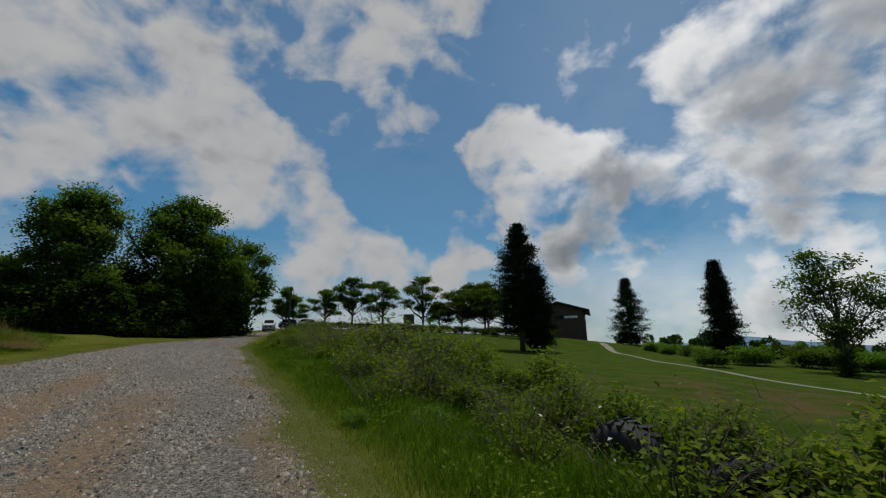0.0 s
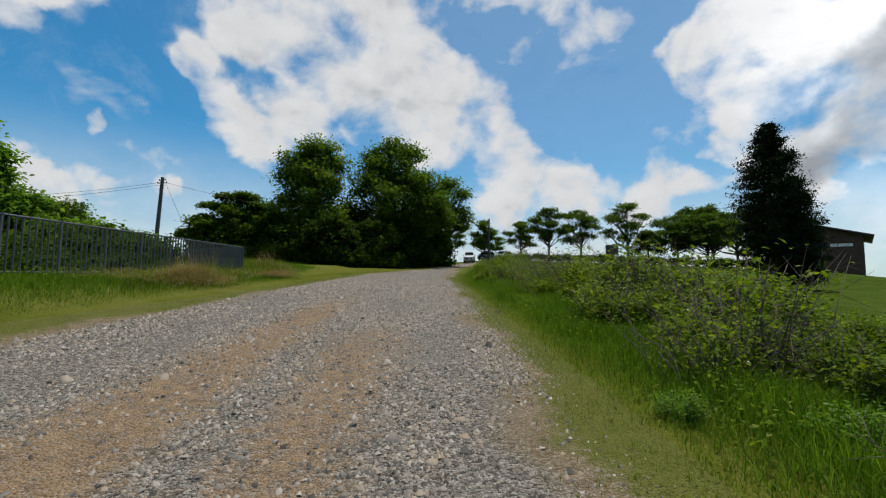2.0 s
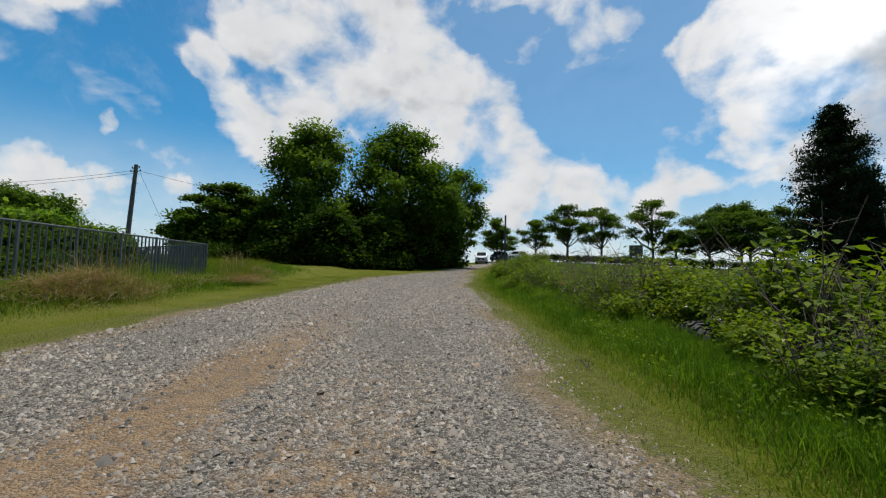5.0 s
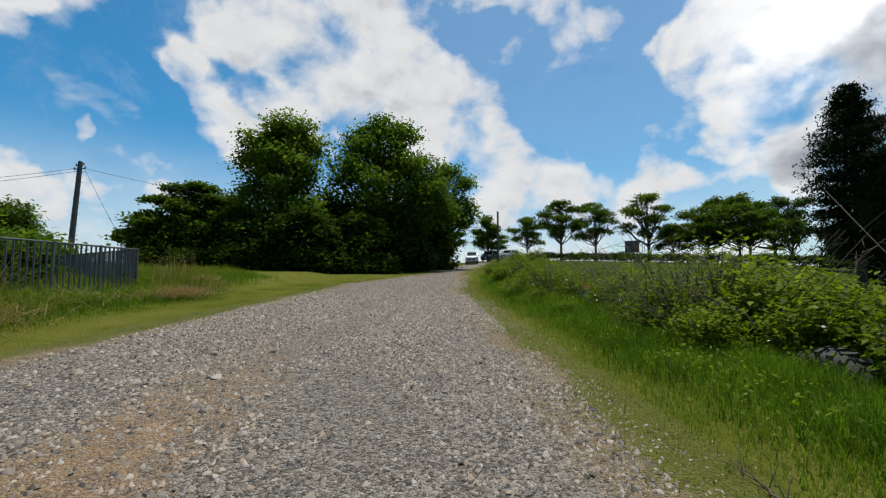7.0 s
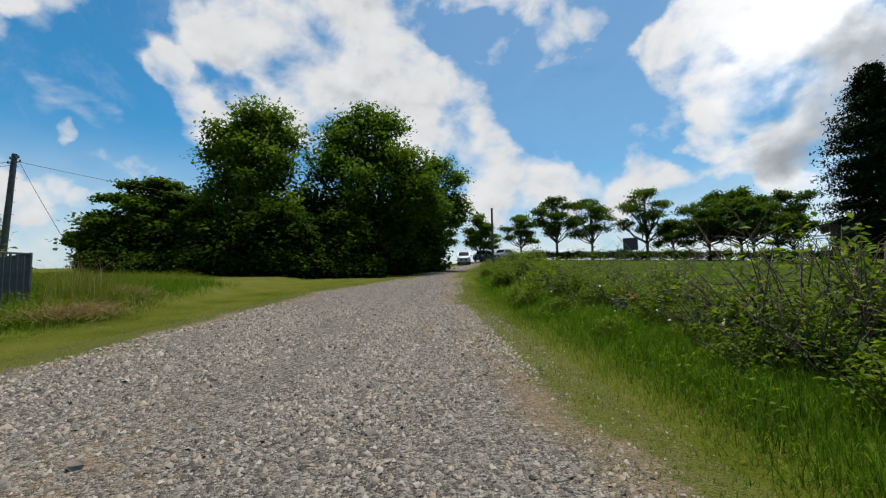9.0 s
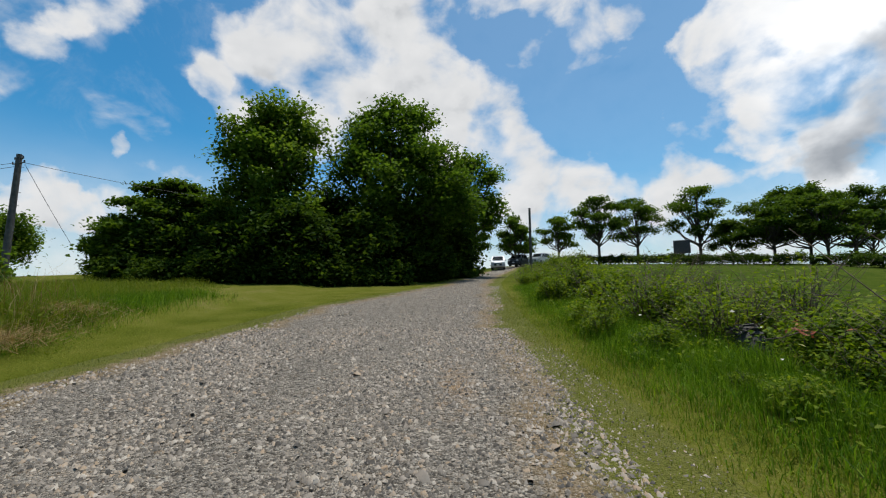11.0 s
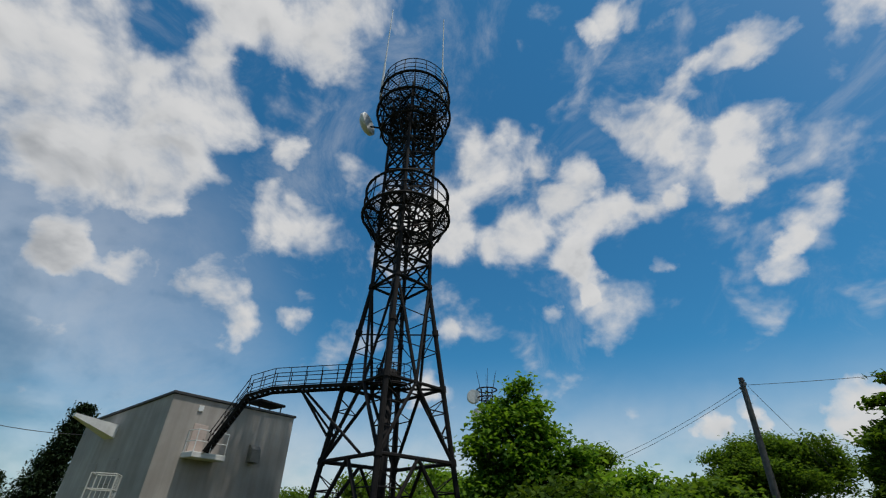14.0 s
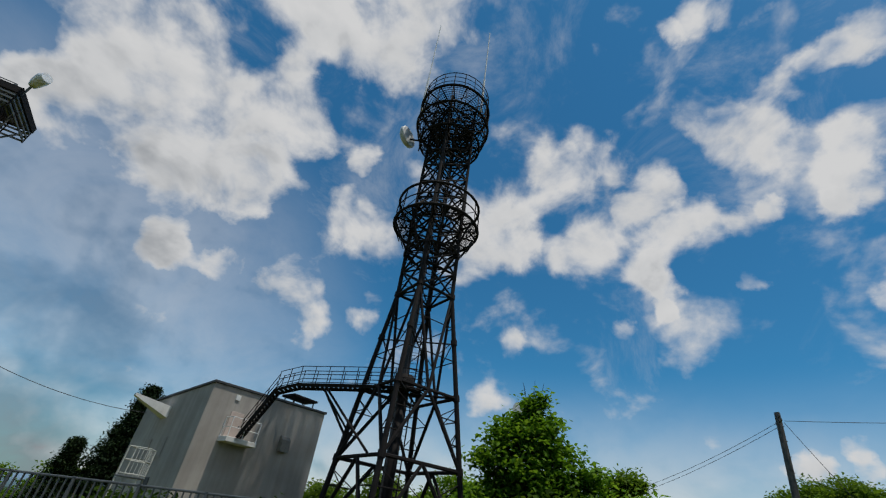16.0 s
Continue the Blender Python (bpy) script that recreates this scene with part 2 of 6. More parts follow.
def bump(g, b, height, strength, dist):
    n = g.tree.nodes.new("ShaderNodeBump")
    n.inputs["Strength"].default_value, n.inputs["Distance"].default_value = strength, dist
    g.link(height, n.inputs["Height"])
    g.link(n.outputs[0], b.inputs["Normal"])


def plain(name, dark, light, rough=0.7, metal=0.0, scale=6.0, relief=0.15, gloss=0.5):
    """A surface whose colour wanders between two tones, with grain and light relief."""
    m, g, b, o = material(name, rough, metal)
    c = own(g)
    n1, n2 = g.noise(c, scale, 5), g.noise(c, scale * 11, 3)
    f = g.math("ADD", g.math("MULTIPLY", n1.outputs["Fac"], 0.7), g.math("MULTIPLY", n2.outputs["Fac"], 0.3))
    g.link(g.ramp(f, [(0.35, dark), (0.65, light)]), b.inputs["Base Color"])
    b.inputs["Specular IOR Level"].default_value = gloss
    g.link(g.math("ADD", g.math("MULTIPLY", n1.outputs["Fac"], 0.25), rough - 0.12), b.inputs["Roughness"])
    bump(g, b, n2.outputs["Fac"], relief, 0.01)
    return m


def leafy(name, dark, mid, light, through=0.4, rough=0.55):
    """Foliage: every leaf its own green, some light shining through."""
    m, g, b, o = material(name, rough)
    geo = g.tree.nodes.new("ShaderNodeNewGeometry")
    info = g.tree.nodes.new("ShaderNodeObjectInfo")
    clump = g.noise(geo.outputs["Position"], 0.9, 3)
    f = g.math("ADD", g.math("MULTIPLY", geo.outputs["Random Per Island"], 0.55), g.math("MULTIPLY", clump.outputs["Fac"], 0.45))
    f = g.math("ADD", f, g.math("MULTIPLY", g.math("SUBTRACT", info.outputs["Random"], 0.5), 0.18))
    col = g.ramp(f, [(0.2, dark), (0.5, mid), (0.85, light)])
    g.link(col, b.inputs["Base Color"])
    b.inputs["Specular IOR Level"].default_value = 0.08
    t = g.tree.nodes.new("ShaderNodeBsdfTranslucent")
    g.link(g.mix(1.0, col, (1.0, 1.0, 0.45), "MULTIPLY"), t.inputs[0])
    mx = g.tree.nodes.new("ShaderNodeMixShader")
    mx.inputs[0].default_value = through
    g.link(b.outputs[0], mx.inputs[1])
    g.link(t.outputs[0], mx.inputs[2])
    g.link(mx.outputs[0], o.inputs[0])
    return m


def turf_colour(g, pos):
    """Mown and trodden grass: green, olive and straw in patches, bare earth here and there."""
    big, mid_, fine = g.noise(pos, 0.11, 4), g.noise(pos, 0.9, 5), g.noise(pos, 26.0, 4, 0.7)
    f = g.math("ADD", g.math("MULTIPLY", big.outputs["Fac"], 0.36), g.math("MULTIPLY", mid_.outputs["Fac"], 0.30))
    f = g.math("ADD", f, g.math("MULTIPLY", fine.outputs["Fac"], 0.34))
    col = g.ramp(f, [(0.36, (0.046, 0.064, 0.007)), (0.46, (0.092, 0.106, 0.011)), (0.55, (0.130, 0.132, 0.022)), (0.65, (0.180, 0.155, 0.055))])
    return col, fine.outputs["Fac"], mid_.outputs["Fac"]


def turf():
    m, g, b, o = material("turf", 0.95)
    pos = place(g)
    col, fine, mid_ = turf_colour(g, pos)
    # the mown field on the far side of the shrubs is a fuller green
    sx = g.tree.nodes.new("ShaderNodeSeparateXYZ")
    g.link(pos, sx.inputs[0])
    col = g.mix(g.smooth(sx.outputs[0], 2.5, 8.0, 0.0, 0.85), col, g.ramp(mid_, [(0.3, (0.028, 0.060, 0.005)), (0.7, (0.066, 0.096, 0.010))]))
    # a scorched brown patch of lawn, low in the field
    d = g.tree.nodes.new("ShaderNodeVectorMath")
    d.operation = "DISTANCE"
    d.inputs[1].default_value = (15.5, -1.5, -0.4)
    g.link(pos, d.inputs[0])
    worn = g.math("MULTIPLY", g.smooth(d.outputs["Value"], 9.0, 2.0), g.smooth(mid_, 0.42, 0.62))
    col = g.mix(g.math("MULTIPLY", worn, 0.8), col, (0.115, 0.075, 0.035))
    # far land turns to woods and fields, then blue haze painted in by distance
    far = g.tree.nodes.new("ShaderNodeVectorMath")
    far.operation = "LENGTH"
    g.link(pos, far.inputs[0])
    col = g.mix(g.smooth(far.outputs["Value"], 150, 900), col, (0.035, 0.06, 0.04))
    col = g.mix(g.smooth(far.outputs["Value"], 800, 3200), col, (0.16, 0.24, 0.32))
    g.link(col, b.inputs["Base Color"])
    b.inputs["Specular IOR Level"].default_value = 0.02
    bump(g, b, fine, 0.9, 0.04)
    return m


def gravel_road():
    m, g, b, o = material("gravel", 0.9)
    pos = place(g)
    v = g.tree.nodes.new("ShaderNodeTexVoronoi")
    v.inputs["Scale"].default_value = 46
    g.link(pos, v.inputs["Vector"])
    v2 = g.tree.nodes.new("ShaderNodeTexVoronoi")
    v2.inputs["Scale"].default_value = 110
    g.link(pos, v2.inputs["Vector"])
    sepc = g.tree.nodes.new("ShaderNodeSeparateColor")
    g.link(v.outputs["Color"], sepc.inputs[0])
    sepd = g.tree.nodes.new("ShaderNodeSeparateColor")
    g.link(v2.outputs["Color"], sepd.inputs[0])
    f = g.math("ADD", g.math("MULTIPLY", sepc.outputs[0], 0.6), g.math("MULTIPLY", sepd.outputs[0], 0.4))
    # stone tones; the darkest also stands in for shadowed gaps between stones
    stone = g.ramp(f, [(0.15, (0.052, 0.045, 0.036)), (0.42, (0.180, 0.155, 0.124)), (0.72, (0.350, 0.302, 0.242)), (0.95, (0.520, 0.462, 0.375))])
    # trodden brown earth shows in long patches along the wheel tracks
    st = g.tree.nodes.new("ShaderNodeMapping")
    st.inputs["Scale"].default_value = (0.62, 0.17, 0.3)
    g.link(pos, st.inputs[0])
    patch, patch2 = g.noise(st.outputs[0], 1.2, 5, 0.62), g.noise(pos, 7.0, 5, 0.65)
    sep = g.tree.nodes.new("ShaderNodeSeparateXYZ")
    g.link(pos, sep.inputs[0])
    wander = g.math("MULTIPLY", g.math("SUBTRACT", patch.outputs["Fac"], 0.5), 1.1)

    def track(centre, width, y_far, y_near):
        """A wheel track worn down to the earth, fading out where fresh gravel lies."""
        d = g.math("ABSOLUTE", g.math("ADD", g.math("SUBTRACT", sep.outputs[0], centre), wander))
        return g.math("MULTIPLY", g.smooth(d, width, width * 0.15), g.smooth(sep.outputs[1], y_far, y_near))

    worn = g.math("MAXIMUM", track(-2.3, 1.0, 13.0, 4.0), g.math("MULTIPLY", track(-0.8, 0.95, 8.0, -0.5), 0.85))
    worn = g.math("MAXIMUM", worn, g.math("MULTIPLY", track(0.1, 0.4, 16.5, 14.0), g.smooth(sep.outputs[1], 12.6, 13.6, 0.0, 0.6)))
    e = g.math("ADD", g.math("MULTIPLY", patch2.outputs["Fac"], 0.75), g.math("MULTIPLY", worn, 0.30))
    earth = g.ramp(patch2.outputs["Fac"], [(0.3, (0.250, 0.140, 0.062)), (0.7, (0.430, 0.275, 0.138))])
    col = g.mix(g.smooth(e, 0.40, 0.72, 0.0, 0.72), stone, earth)
    # ragged grassy margin
    at = g.tree.nodes.new("ShaderNodeAttribute")
    at.attribute_name = "margin"
    grass, gf, gm = turf_colour(g, pos)
    rag = g.math("ADD", at.outputs["Fac"], g.math("MULTIPLY", g.math("SUBTRACT", patch2.outputs["Fac"], 0.5), 0.7))
    dry = g.mix(g.smooth(gf, 0.40, 0.58, 0.35, 0.9), grass, (0.150, 0.152, 0.026))
    verge = g.mix(g.smooth(rag, 0.05, 0.42), dry, g.mix(0.18, g.mix(0.5, earth, stone), (0.135, 0.130, 0.030)))
    col = g.mix(g.smooth(rag, 0.45, 0.95), verge, col)
    g.link(col, b.inputs["Base Color"])
    b.inputs["Specular IOR Level"].default_value = 0.15
    h = g.math("ADD", g.math("MULTIPLY", v.outputs["Distance"], -1.0), g.math("MULTIPLY", v2.outputs["Distance"], -0.4))
    bump(g, b, h, 1.0, 0.03)
    return m


def stones():
    m, g, b, o = material("stones", 0.85)
    geo = g.tree.nodes.new("ShaderNodeNewGeometry")
    n = g.noise(geo.outputs["Position"], 60, 3)
    f = g.math("ADD", g.math("MULTIPLY", geo.outputs["Random Per Island"], 0.8), g.math("MULTIPLY", n.outputs["Fac"], 0.2))
    g.link(g.ramp(f, [(0.08, (0.040, 0.035, 0.029)), (0.38, (0.160, 0.137, 0.111)), (0.66, (0.295, 0.252, 0.203)), (0.74, (0.33, 0.235, 0.145)), (0.80, (0.35, 0.30, 0.243)), (0.99, (0.47, 0.415, 0.34))]), b.inputs["Base Color"])
    bump(g, b, n.outputs["Fac"], 0.3, 0.004)
    return m


TURF, GRAVEL, STONES = turf(), gravel_road(), stones()
BARK = plain("bark", (0.035, 0.028, 0.022), (0.095, 0.08, 0.062), 0.92, scale=9, relief=0.6)
PALE_BARK = plain("pale_bark", (0.08, 0.072, 0.058), (0.16, 0.147, 0.12), 0.9, scale=7, relief=0.5)
LEAF_TREE = leafy("tree_leaves", (0.042, 0.088, 0.010), (0.102, 0.180, 0.022), (0.180, 0.258, 0.040), 0.55, 0.7)
LEAF_CHERRY = leafy("cherry_leaves", (0.042, 0.080, 0.009), (0.082, 0.148, 0.016), (0.145, 0.210, 0.030), 0.5, 0.7)
LEAF_BROAD = leafy("broad_leaves", (0.060, 0.135, 0.013), (0.130, 0.255, 0.025), (0.23, 0.35, 0.050), 0.55, 0.45)
# dark green that also stands in for shade in thicket and slope foliage
LEAF_DARK = leafy("dark_shade_leaves", (0.015, 0.034, 0.005), (0.040, 0.077, 0.009), (0.095, 0.150, 0.019), 0.45, 0.85)
NEEDLES = leafy("needles", (0.010, 0.020, 0.009), (0.018, 0.034, 0.014), (0.034, 0.055, 0.020), 0.15, 0.7)
LEAF_SHRUB = leafy("shrub_leaves", (0.045, 0.088, 0.005), (0.125, 0.195, 0.010), (0.27, 0.325, 0.028), 0.5, 0.55)
GRASS = leafy("grass_blades", (0.026, 0.070, 0.003), (0.085, 0.180, 0.008), (0.23, 0.345, 0.028), 0.5)
GRASS_SHORT = leafy("short_grass", (0.085, 0.118, 0.012), (0.155, 0.182, 0.022), (0.27, 0.255, 0.070), 0.4)
STRAW = leafy("dry_grass", (0.15, 0.085, 0.036), (0.33, 0.225, 0.105), (0.56, 0.46, 0.25), 0.3)
TWIG = plain("twigs", (0.060, 0.042, 0.028), (0.150, 0.115, 0.080), 0.9, scale=14)
STEEL_DARK = plain("dark_steel", (0.007, 0.006, 0.006), (0.017, 0.014, 0.013), 0.75, 0.0, 4, gloss=0.15)
STEEL_GREY = plain("grey_galvanised_steel", (0.062, 0.069, 0.070), (0.112, 0.121, 0.122), 0.55, 0.3, 5)
STEEL_WHITE = plain("white_painted_steel", (0.62, 0.62, 0.60), (0.78, 0.78, 0.76), 0.5, 0.0, 5)
DISH = plain("dish_paint", (0.42, 0.43, 0.43), (0.62, 0.62, 0.61), 0.5, 0.0, 4)


def rendered_wall():
    """Grey cement render with rain streaks and blotches."""
    m, g, b, o = material("rendered_wall", 0.92)
    c = own(g)
    st = g.tree.nodes.new("ShaderNodeMapping")
    st.inputs["Scale"].default_value = (1.6, 1.6, 0.09)
    g.link(c, st.inputs[0])
    streak, blot, grain = g.noise(st.outputs[0], 1.4, 6, 0.6), g.noise(c, 0.35, 4), g.noise(c, 30, 3)
    f = g.math("ADD", g.math("MULTIPLY", streak.outputs["Fac"], 0.34), g.math("MULTIPLY", blot.outputs["Fac"], 0.54))
    f = g.math("ADD", f, g.math("MULTIPLY", grain.outputs["Fac"], 0.10))
    g.link(g.ramp(f, [(0.36, (0.235, 0.210, 0.186)), (0.5, (0.315, 0.286, 0.254)), (0.64, (0.42, 0.385, 0.345))]), b.inputs["Base Color"])
    bump(g, b, grain.outputs["Fac"], 0.25, 0.01)
    return m


CONCRETE = rendered_wall()
HOOD = plain("tarnished_hood", (0.13, 0.115, 0.095), (0.22, 0.195, 0.16), 0.7, 0.0, 3.0, 0.2)
CONCRETE_PALE = plain("pale_concrete", (0.52, 0.51, 0.48), (0.68, 0.67, 0.64), 0.9, 0.0, 2.0, 0.25)
ROOF_DARK = plain("dark_roof_edge", (0.03, 0.03, 0.032), (0.06, 0.06, 0.062), 0.6)
WOOD_POLE = plain("weathered_pole", (0.05, 0.046, 0.042), (0.12, 0.11, 0.10), 0.85, 0.0, 5, 0.4)
BOARD = plain("brown_boards", (0.045, 0.026, 0.017), (0.095, 0.056, 0.036), 0.8, 0.0, 3, 0.4)
RUBBER = plain("old_rubber", (0.012, 0.012, 0.012), (0.034, 0.033, 0.032), 0.75, 0.0, 6, 0.3)
CABLE = plain("cable", (0.02, 0.02, 0.022), (0.04, 0.04, 0.042), 0.6)
PAINT_SILVER = plain("silver_car_paint", (0.36, 0.37, 0.38), (0.46, 0.47, 0.48), 0.32, 0.5, 2, 0.02)
PAINT_DARK = plain("dark_car_paint", (0.03, 0.032, 0.036), (0.05, 0.052, 0.056), 0.3, 0.2, 2, 0.02)
DARK_GLASS = plain("dark_glass", (0.012, 0.014, 0.016), (0.022, 0.024, 0.027), 0.14, 0.0, 3, 0.02)
LAMP_GLASS = plain("lamp_lens", (0.55, 0.56, 0.58), (0.72, 0.73, 0.74), 0.2, 0.0, 5, 0.05)
SAND = plain("sandy_path", (0.20, 0.18, 0.135), (0.31, 0.28, 0.22), 0.95, 0.0, 1.2, 0.3)
GRASS_PALE = leafy("yellowish_grass", (0.100, 0.150, 0.011), (0.175, 0.225, 0.020), (0.28, 0.30, 0.055), 0.45)
LEAF_RED = leafy("withered_leaves", (0.20, 0.055, 0.03), (0.30, 0.09, 0.05), (0.42, 0.20, 0.11), 0.3)


# ---- mesh tools ----
RNG = np.random.default_rng(7)


def ease(v, lo, hi):
    t = np.clip((np.asarray(v, float) - lo) / (hi - lo), 0, 1)
    return t * t * (3 - 2 * t)


def height(x, y):
    """The lie of the land: a road climbing ahead, a bank under the fence, a valley beyond."""
    x, y = np.asarray(x, float), np.asarray(y, float)
    r = np.hypot(x, y - 12)
    yy = np.where(y > 62, 62 + 26 * np.tanh((y - 62) / 26), y)
    yy = np.where(yy < -14, -14 + 20 * np.tanh((yy + 14) / 20), yy)
    xx = np.clip(x, -30, 60)
    z = 0.0675 * yy - 0.023 * xx + 0.85 * ease(y, 31, 46) * ease(x, 3, 15)
    z = z - 0.55 * ease(x, 12, 28) * ease(y, 44, 30)
    z = z + np.clip(0.72 - 0.045 * y, 0, 0.95) * ease(-x, 5.2, 8.4)
    z = z + 0.22 * ease(-x, 6.0, 7.6) * ease(y, 15.5, 17.5) * ease(-x, 30, 22)
    out = np.minimum(-9 - x, (x + 9) * -0.605 + (y - 16.7) * -0.80)
    z = z - np.clip(0.13 * (out - 0.6), 0, 3.6)
    z = z - 0.05 * np.clip(x - 48, 0, 40)
    z = z + 0.05 * np.sin(x * 0.35 + 1.3) * np.sin(y * 0.27) * ease(np.abs(x + 1.7), 3.0, 9.0)
    far = -22.0 + 9 * np.sin(x * 0.004 + 0.5) * np.cos(y * 0.0036)
    hills = ease(r, 1700, 3600) * (46 + 26 * np.sin(np.arctan2(x, y) * 7 + 1) + 17 * np.sin(np.arctan2(x, y) * 19) + 9 * np.sin(np.arctan2(x, y) * 43))
    k = ease(r, 85, 420)
    return z * (1 - k) + far * k + hills


def h1(x, y):
    return float(height(x, y))


def mesh_of(name, verts, faces, mats, smooth=False):
    me = bpy.data.meshes.new(name)
    me.from_pydata(verts, [], faces)
    for m in (mats if isinstance(mats, (list, tuple)) else [mats]):
        me.materials.append(m)
    if smooth:
        me.polygons.foreach_set("use_smooth", [True] * len(me.polygons))
    me.update()
    return me


def arrays(name, verts, loops, sizes, mat):
    """A mesh straight from number arrays: vertices, corner indices, corners per face."""
    me = bpy.data.meshes.new(name)
    me.vertices.add(len(verts))
    me.vertices.foreach_set("co", np.asarray(verts, np.float32).ravel())
    me.loops.add(len(loops))
    me.loops.foreach_set("vertex_index", np.asarray(loops, np.int32))
    me.polygons.add(len(sizes))
    sizes = np.asarray(sizes, np.int32)
    me.polygons.foreach_set("loop_start", np.concatenate([[0], np.cumsum(sizes)[:-1]]).astype(np.int32))
    me.update(calc_edges=True)
    me.validate()
    me.materials.append(mat)
    return me


def part(name, bm, mat, parent=None, label=""):
    me = bpy.data.meshes.new(name)
    bm.to_mesh(me)
    bm.free()
    me.materials.append(mat)
    ob = new(name, me)
    if parent is not None:
        ob.parent = parent
    if label:
        tagged(ob, label)
    return ob


def part_mesh(name, me, parent=None, label=""):
    ob = new(name, me)
    if parent is not None:
        ob.parent = parent
    if label:
        tagged(ob, label)
    return ob


def thing(name, m, label, category, group=""):
    ob = new(name)
    ob.matrix_basis = m
    return tagged(ob, label, category, group)


def rod(bm, a, b, r, r2=None, n=6):
    """A straight bar from a to b, tapering from r to r2."""
    a, b = Vector(a), Vector(b)
    r2 = r if r2 is None else r2
    q = (b - a).to_track_quat("Z", "Y").to_matrix()
    rings = []
    for c, rr in ((a, r), (b, r2)):
        rings.append([bm.verts.new(c + q @ Vector((rr * math.cos(i * math.tau / n + 0.4), rr * math.sin(i * math.tau / n + 0.4), 0))) for i in range(n)])
    for i in range(n):
        bm.faces.new((rings[0][i], rings[0][(i + 1) % n], rings[1][(i + 1) % n], rings[1][i]))
    bm.faces.new(rings[0][::-1])
    bm.faces.new(rings[1])


def pipe(bm, pts, radii, n=6):
    """A bent tube through the points."""
    pts = [Vector(p) for p in pts]
    radii = [radii] * len(pts) if isinstance(radii, (int, float)) else radii
    rings = []
    for i, p in enumerate(pts):
        d = pts[min(i + 1, len(pts) - 1)] - pts[max(i - 1, 0)]
        q = d.to_track_quat("Z", "Y").to_matrix()
        rings.append([bm.verts.new(p + q @ Vector((radii[i] * math.cos(k * math.tau / n), radii[i] * math.sin(k * math.tau / n), 0))) for k in range(n)])
    for a, b in zip(rings, rings[1:]):
        for k in range(n):
            f = bm.faces.new((a[k], a[(k + 1) % n], b[(k + 1) % n], b[k]))
            f.smooth = True
    bm.faces.new(rings[0][::-1])
    bm.faces.new(rings[-1])


def box(bm, lo, hi, m=None, bevel=0.0):
    vs = bmesh.ops.create_cube(bm, size=1.0)["verts"]
    for v in vs:
        v.co = Vector([(lo[i] + hi[i]) / 2 + v.co[i] * (hi[i] - lo[i]) for i in range(3)])
    if bevel:
        es = {e for v in vs for e in v.link_edges}
        vs = bmesh.ops.bevel(bm, geom=list(es), offset=bevel, segments=1, affect="EDGES")["verts"]
    if m is not None:
        for v in vs:
            v.co = m @ v.co


def ring(bm, c, r, tube, n=24, k=5):
    """A hoop lying level round c."""
    rows = []
    for i in range(n):
        a = i * math.tau / n
        rows.append([bm.verts.new((c[0] + (r + tube * math.cos(j * math.tau / k)) * math.cos(a), c[1] + (r + tube * math.cos(j * math.tau / k)) * math.sin(a), c[2] + tube * math.sin(j * math.tau / k))) for j in range(k)])
    for i in range(n):
        a, b = rows[i], rows[(i + 1) % n]
        for j in range(k):
            bm.faces.new((a[j], b[j], b[(j + 1) % k], a[(j + 1) % k]))


# ---- ground, road, footpath ----
def warped(n, near, reach):
    u = np.linspace(-1, 1, n)
    k = np.arcsinh(reach / near)
    return near * np.sinh(k * u)


def build_ground():
    xs, ys = warped(300, 9.0, 4600.0) - 1.0, warped(300, 9.0, 4600.0) + 9.0
    gx, gy = np.meshgrid(xs, ys)
    gz = height(gx, gy)
    rx, ry = np.clip((gx + 1.7) / 2.3, -1, 1), gy
    gz = gz - 0.05 * (1 - rx * rx) * (np.abs(gy - 12) < 30)      # bed under the road
    v = np.stack([gx, gy, gz], -1).reshape(-1, 3)
    n = len(xs)
    i = np.arange((n - 1) * n).reshape(n - 1, n)[:, :-1].ravel()
    f = np.stack([i, i + 1, i + n + 1, i + n], -1)
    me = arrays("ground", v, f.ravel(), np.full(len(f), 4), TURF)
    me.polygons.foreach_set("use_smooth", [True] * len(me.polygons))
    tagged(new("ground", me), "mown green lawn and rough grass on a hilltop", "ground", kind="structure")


def edge_right(y):
    return np.interp(y, [-60, 16, 21, 29, 36, 42, 50, 60, 80], [1.05, 1.05, 1.35, 2.25, 3.1, 4.2, 5.9, 8.5, 15.0])


def edge_left(y):
    return np.interp(y, [-60, 2, 8, 13, 18, 22, 26.5, 32, 42, 50, 60, 80], [-5.35, -5.3, -4.95, -4.5, -3.95, -3.6, -2.3, -0.6, 1.2, 2.6, 5.0, 11.5])


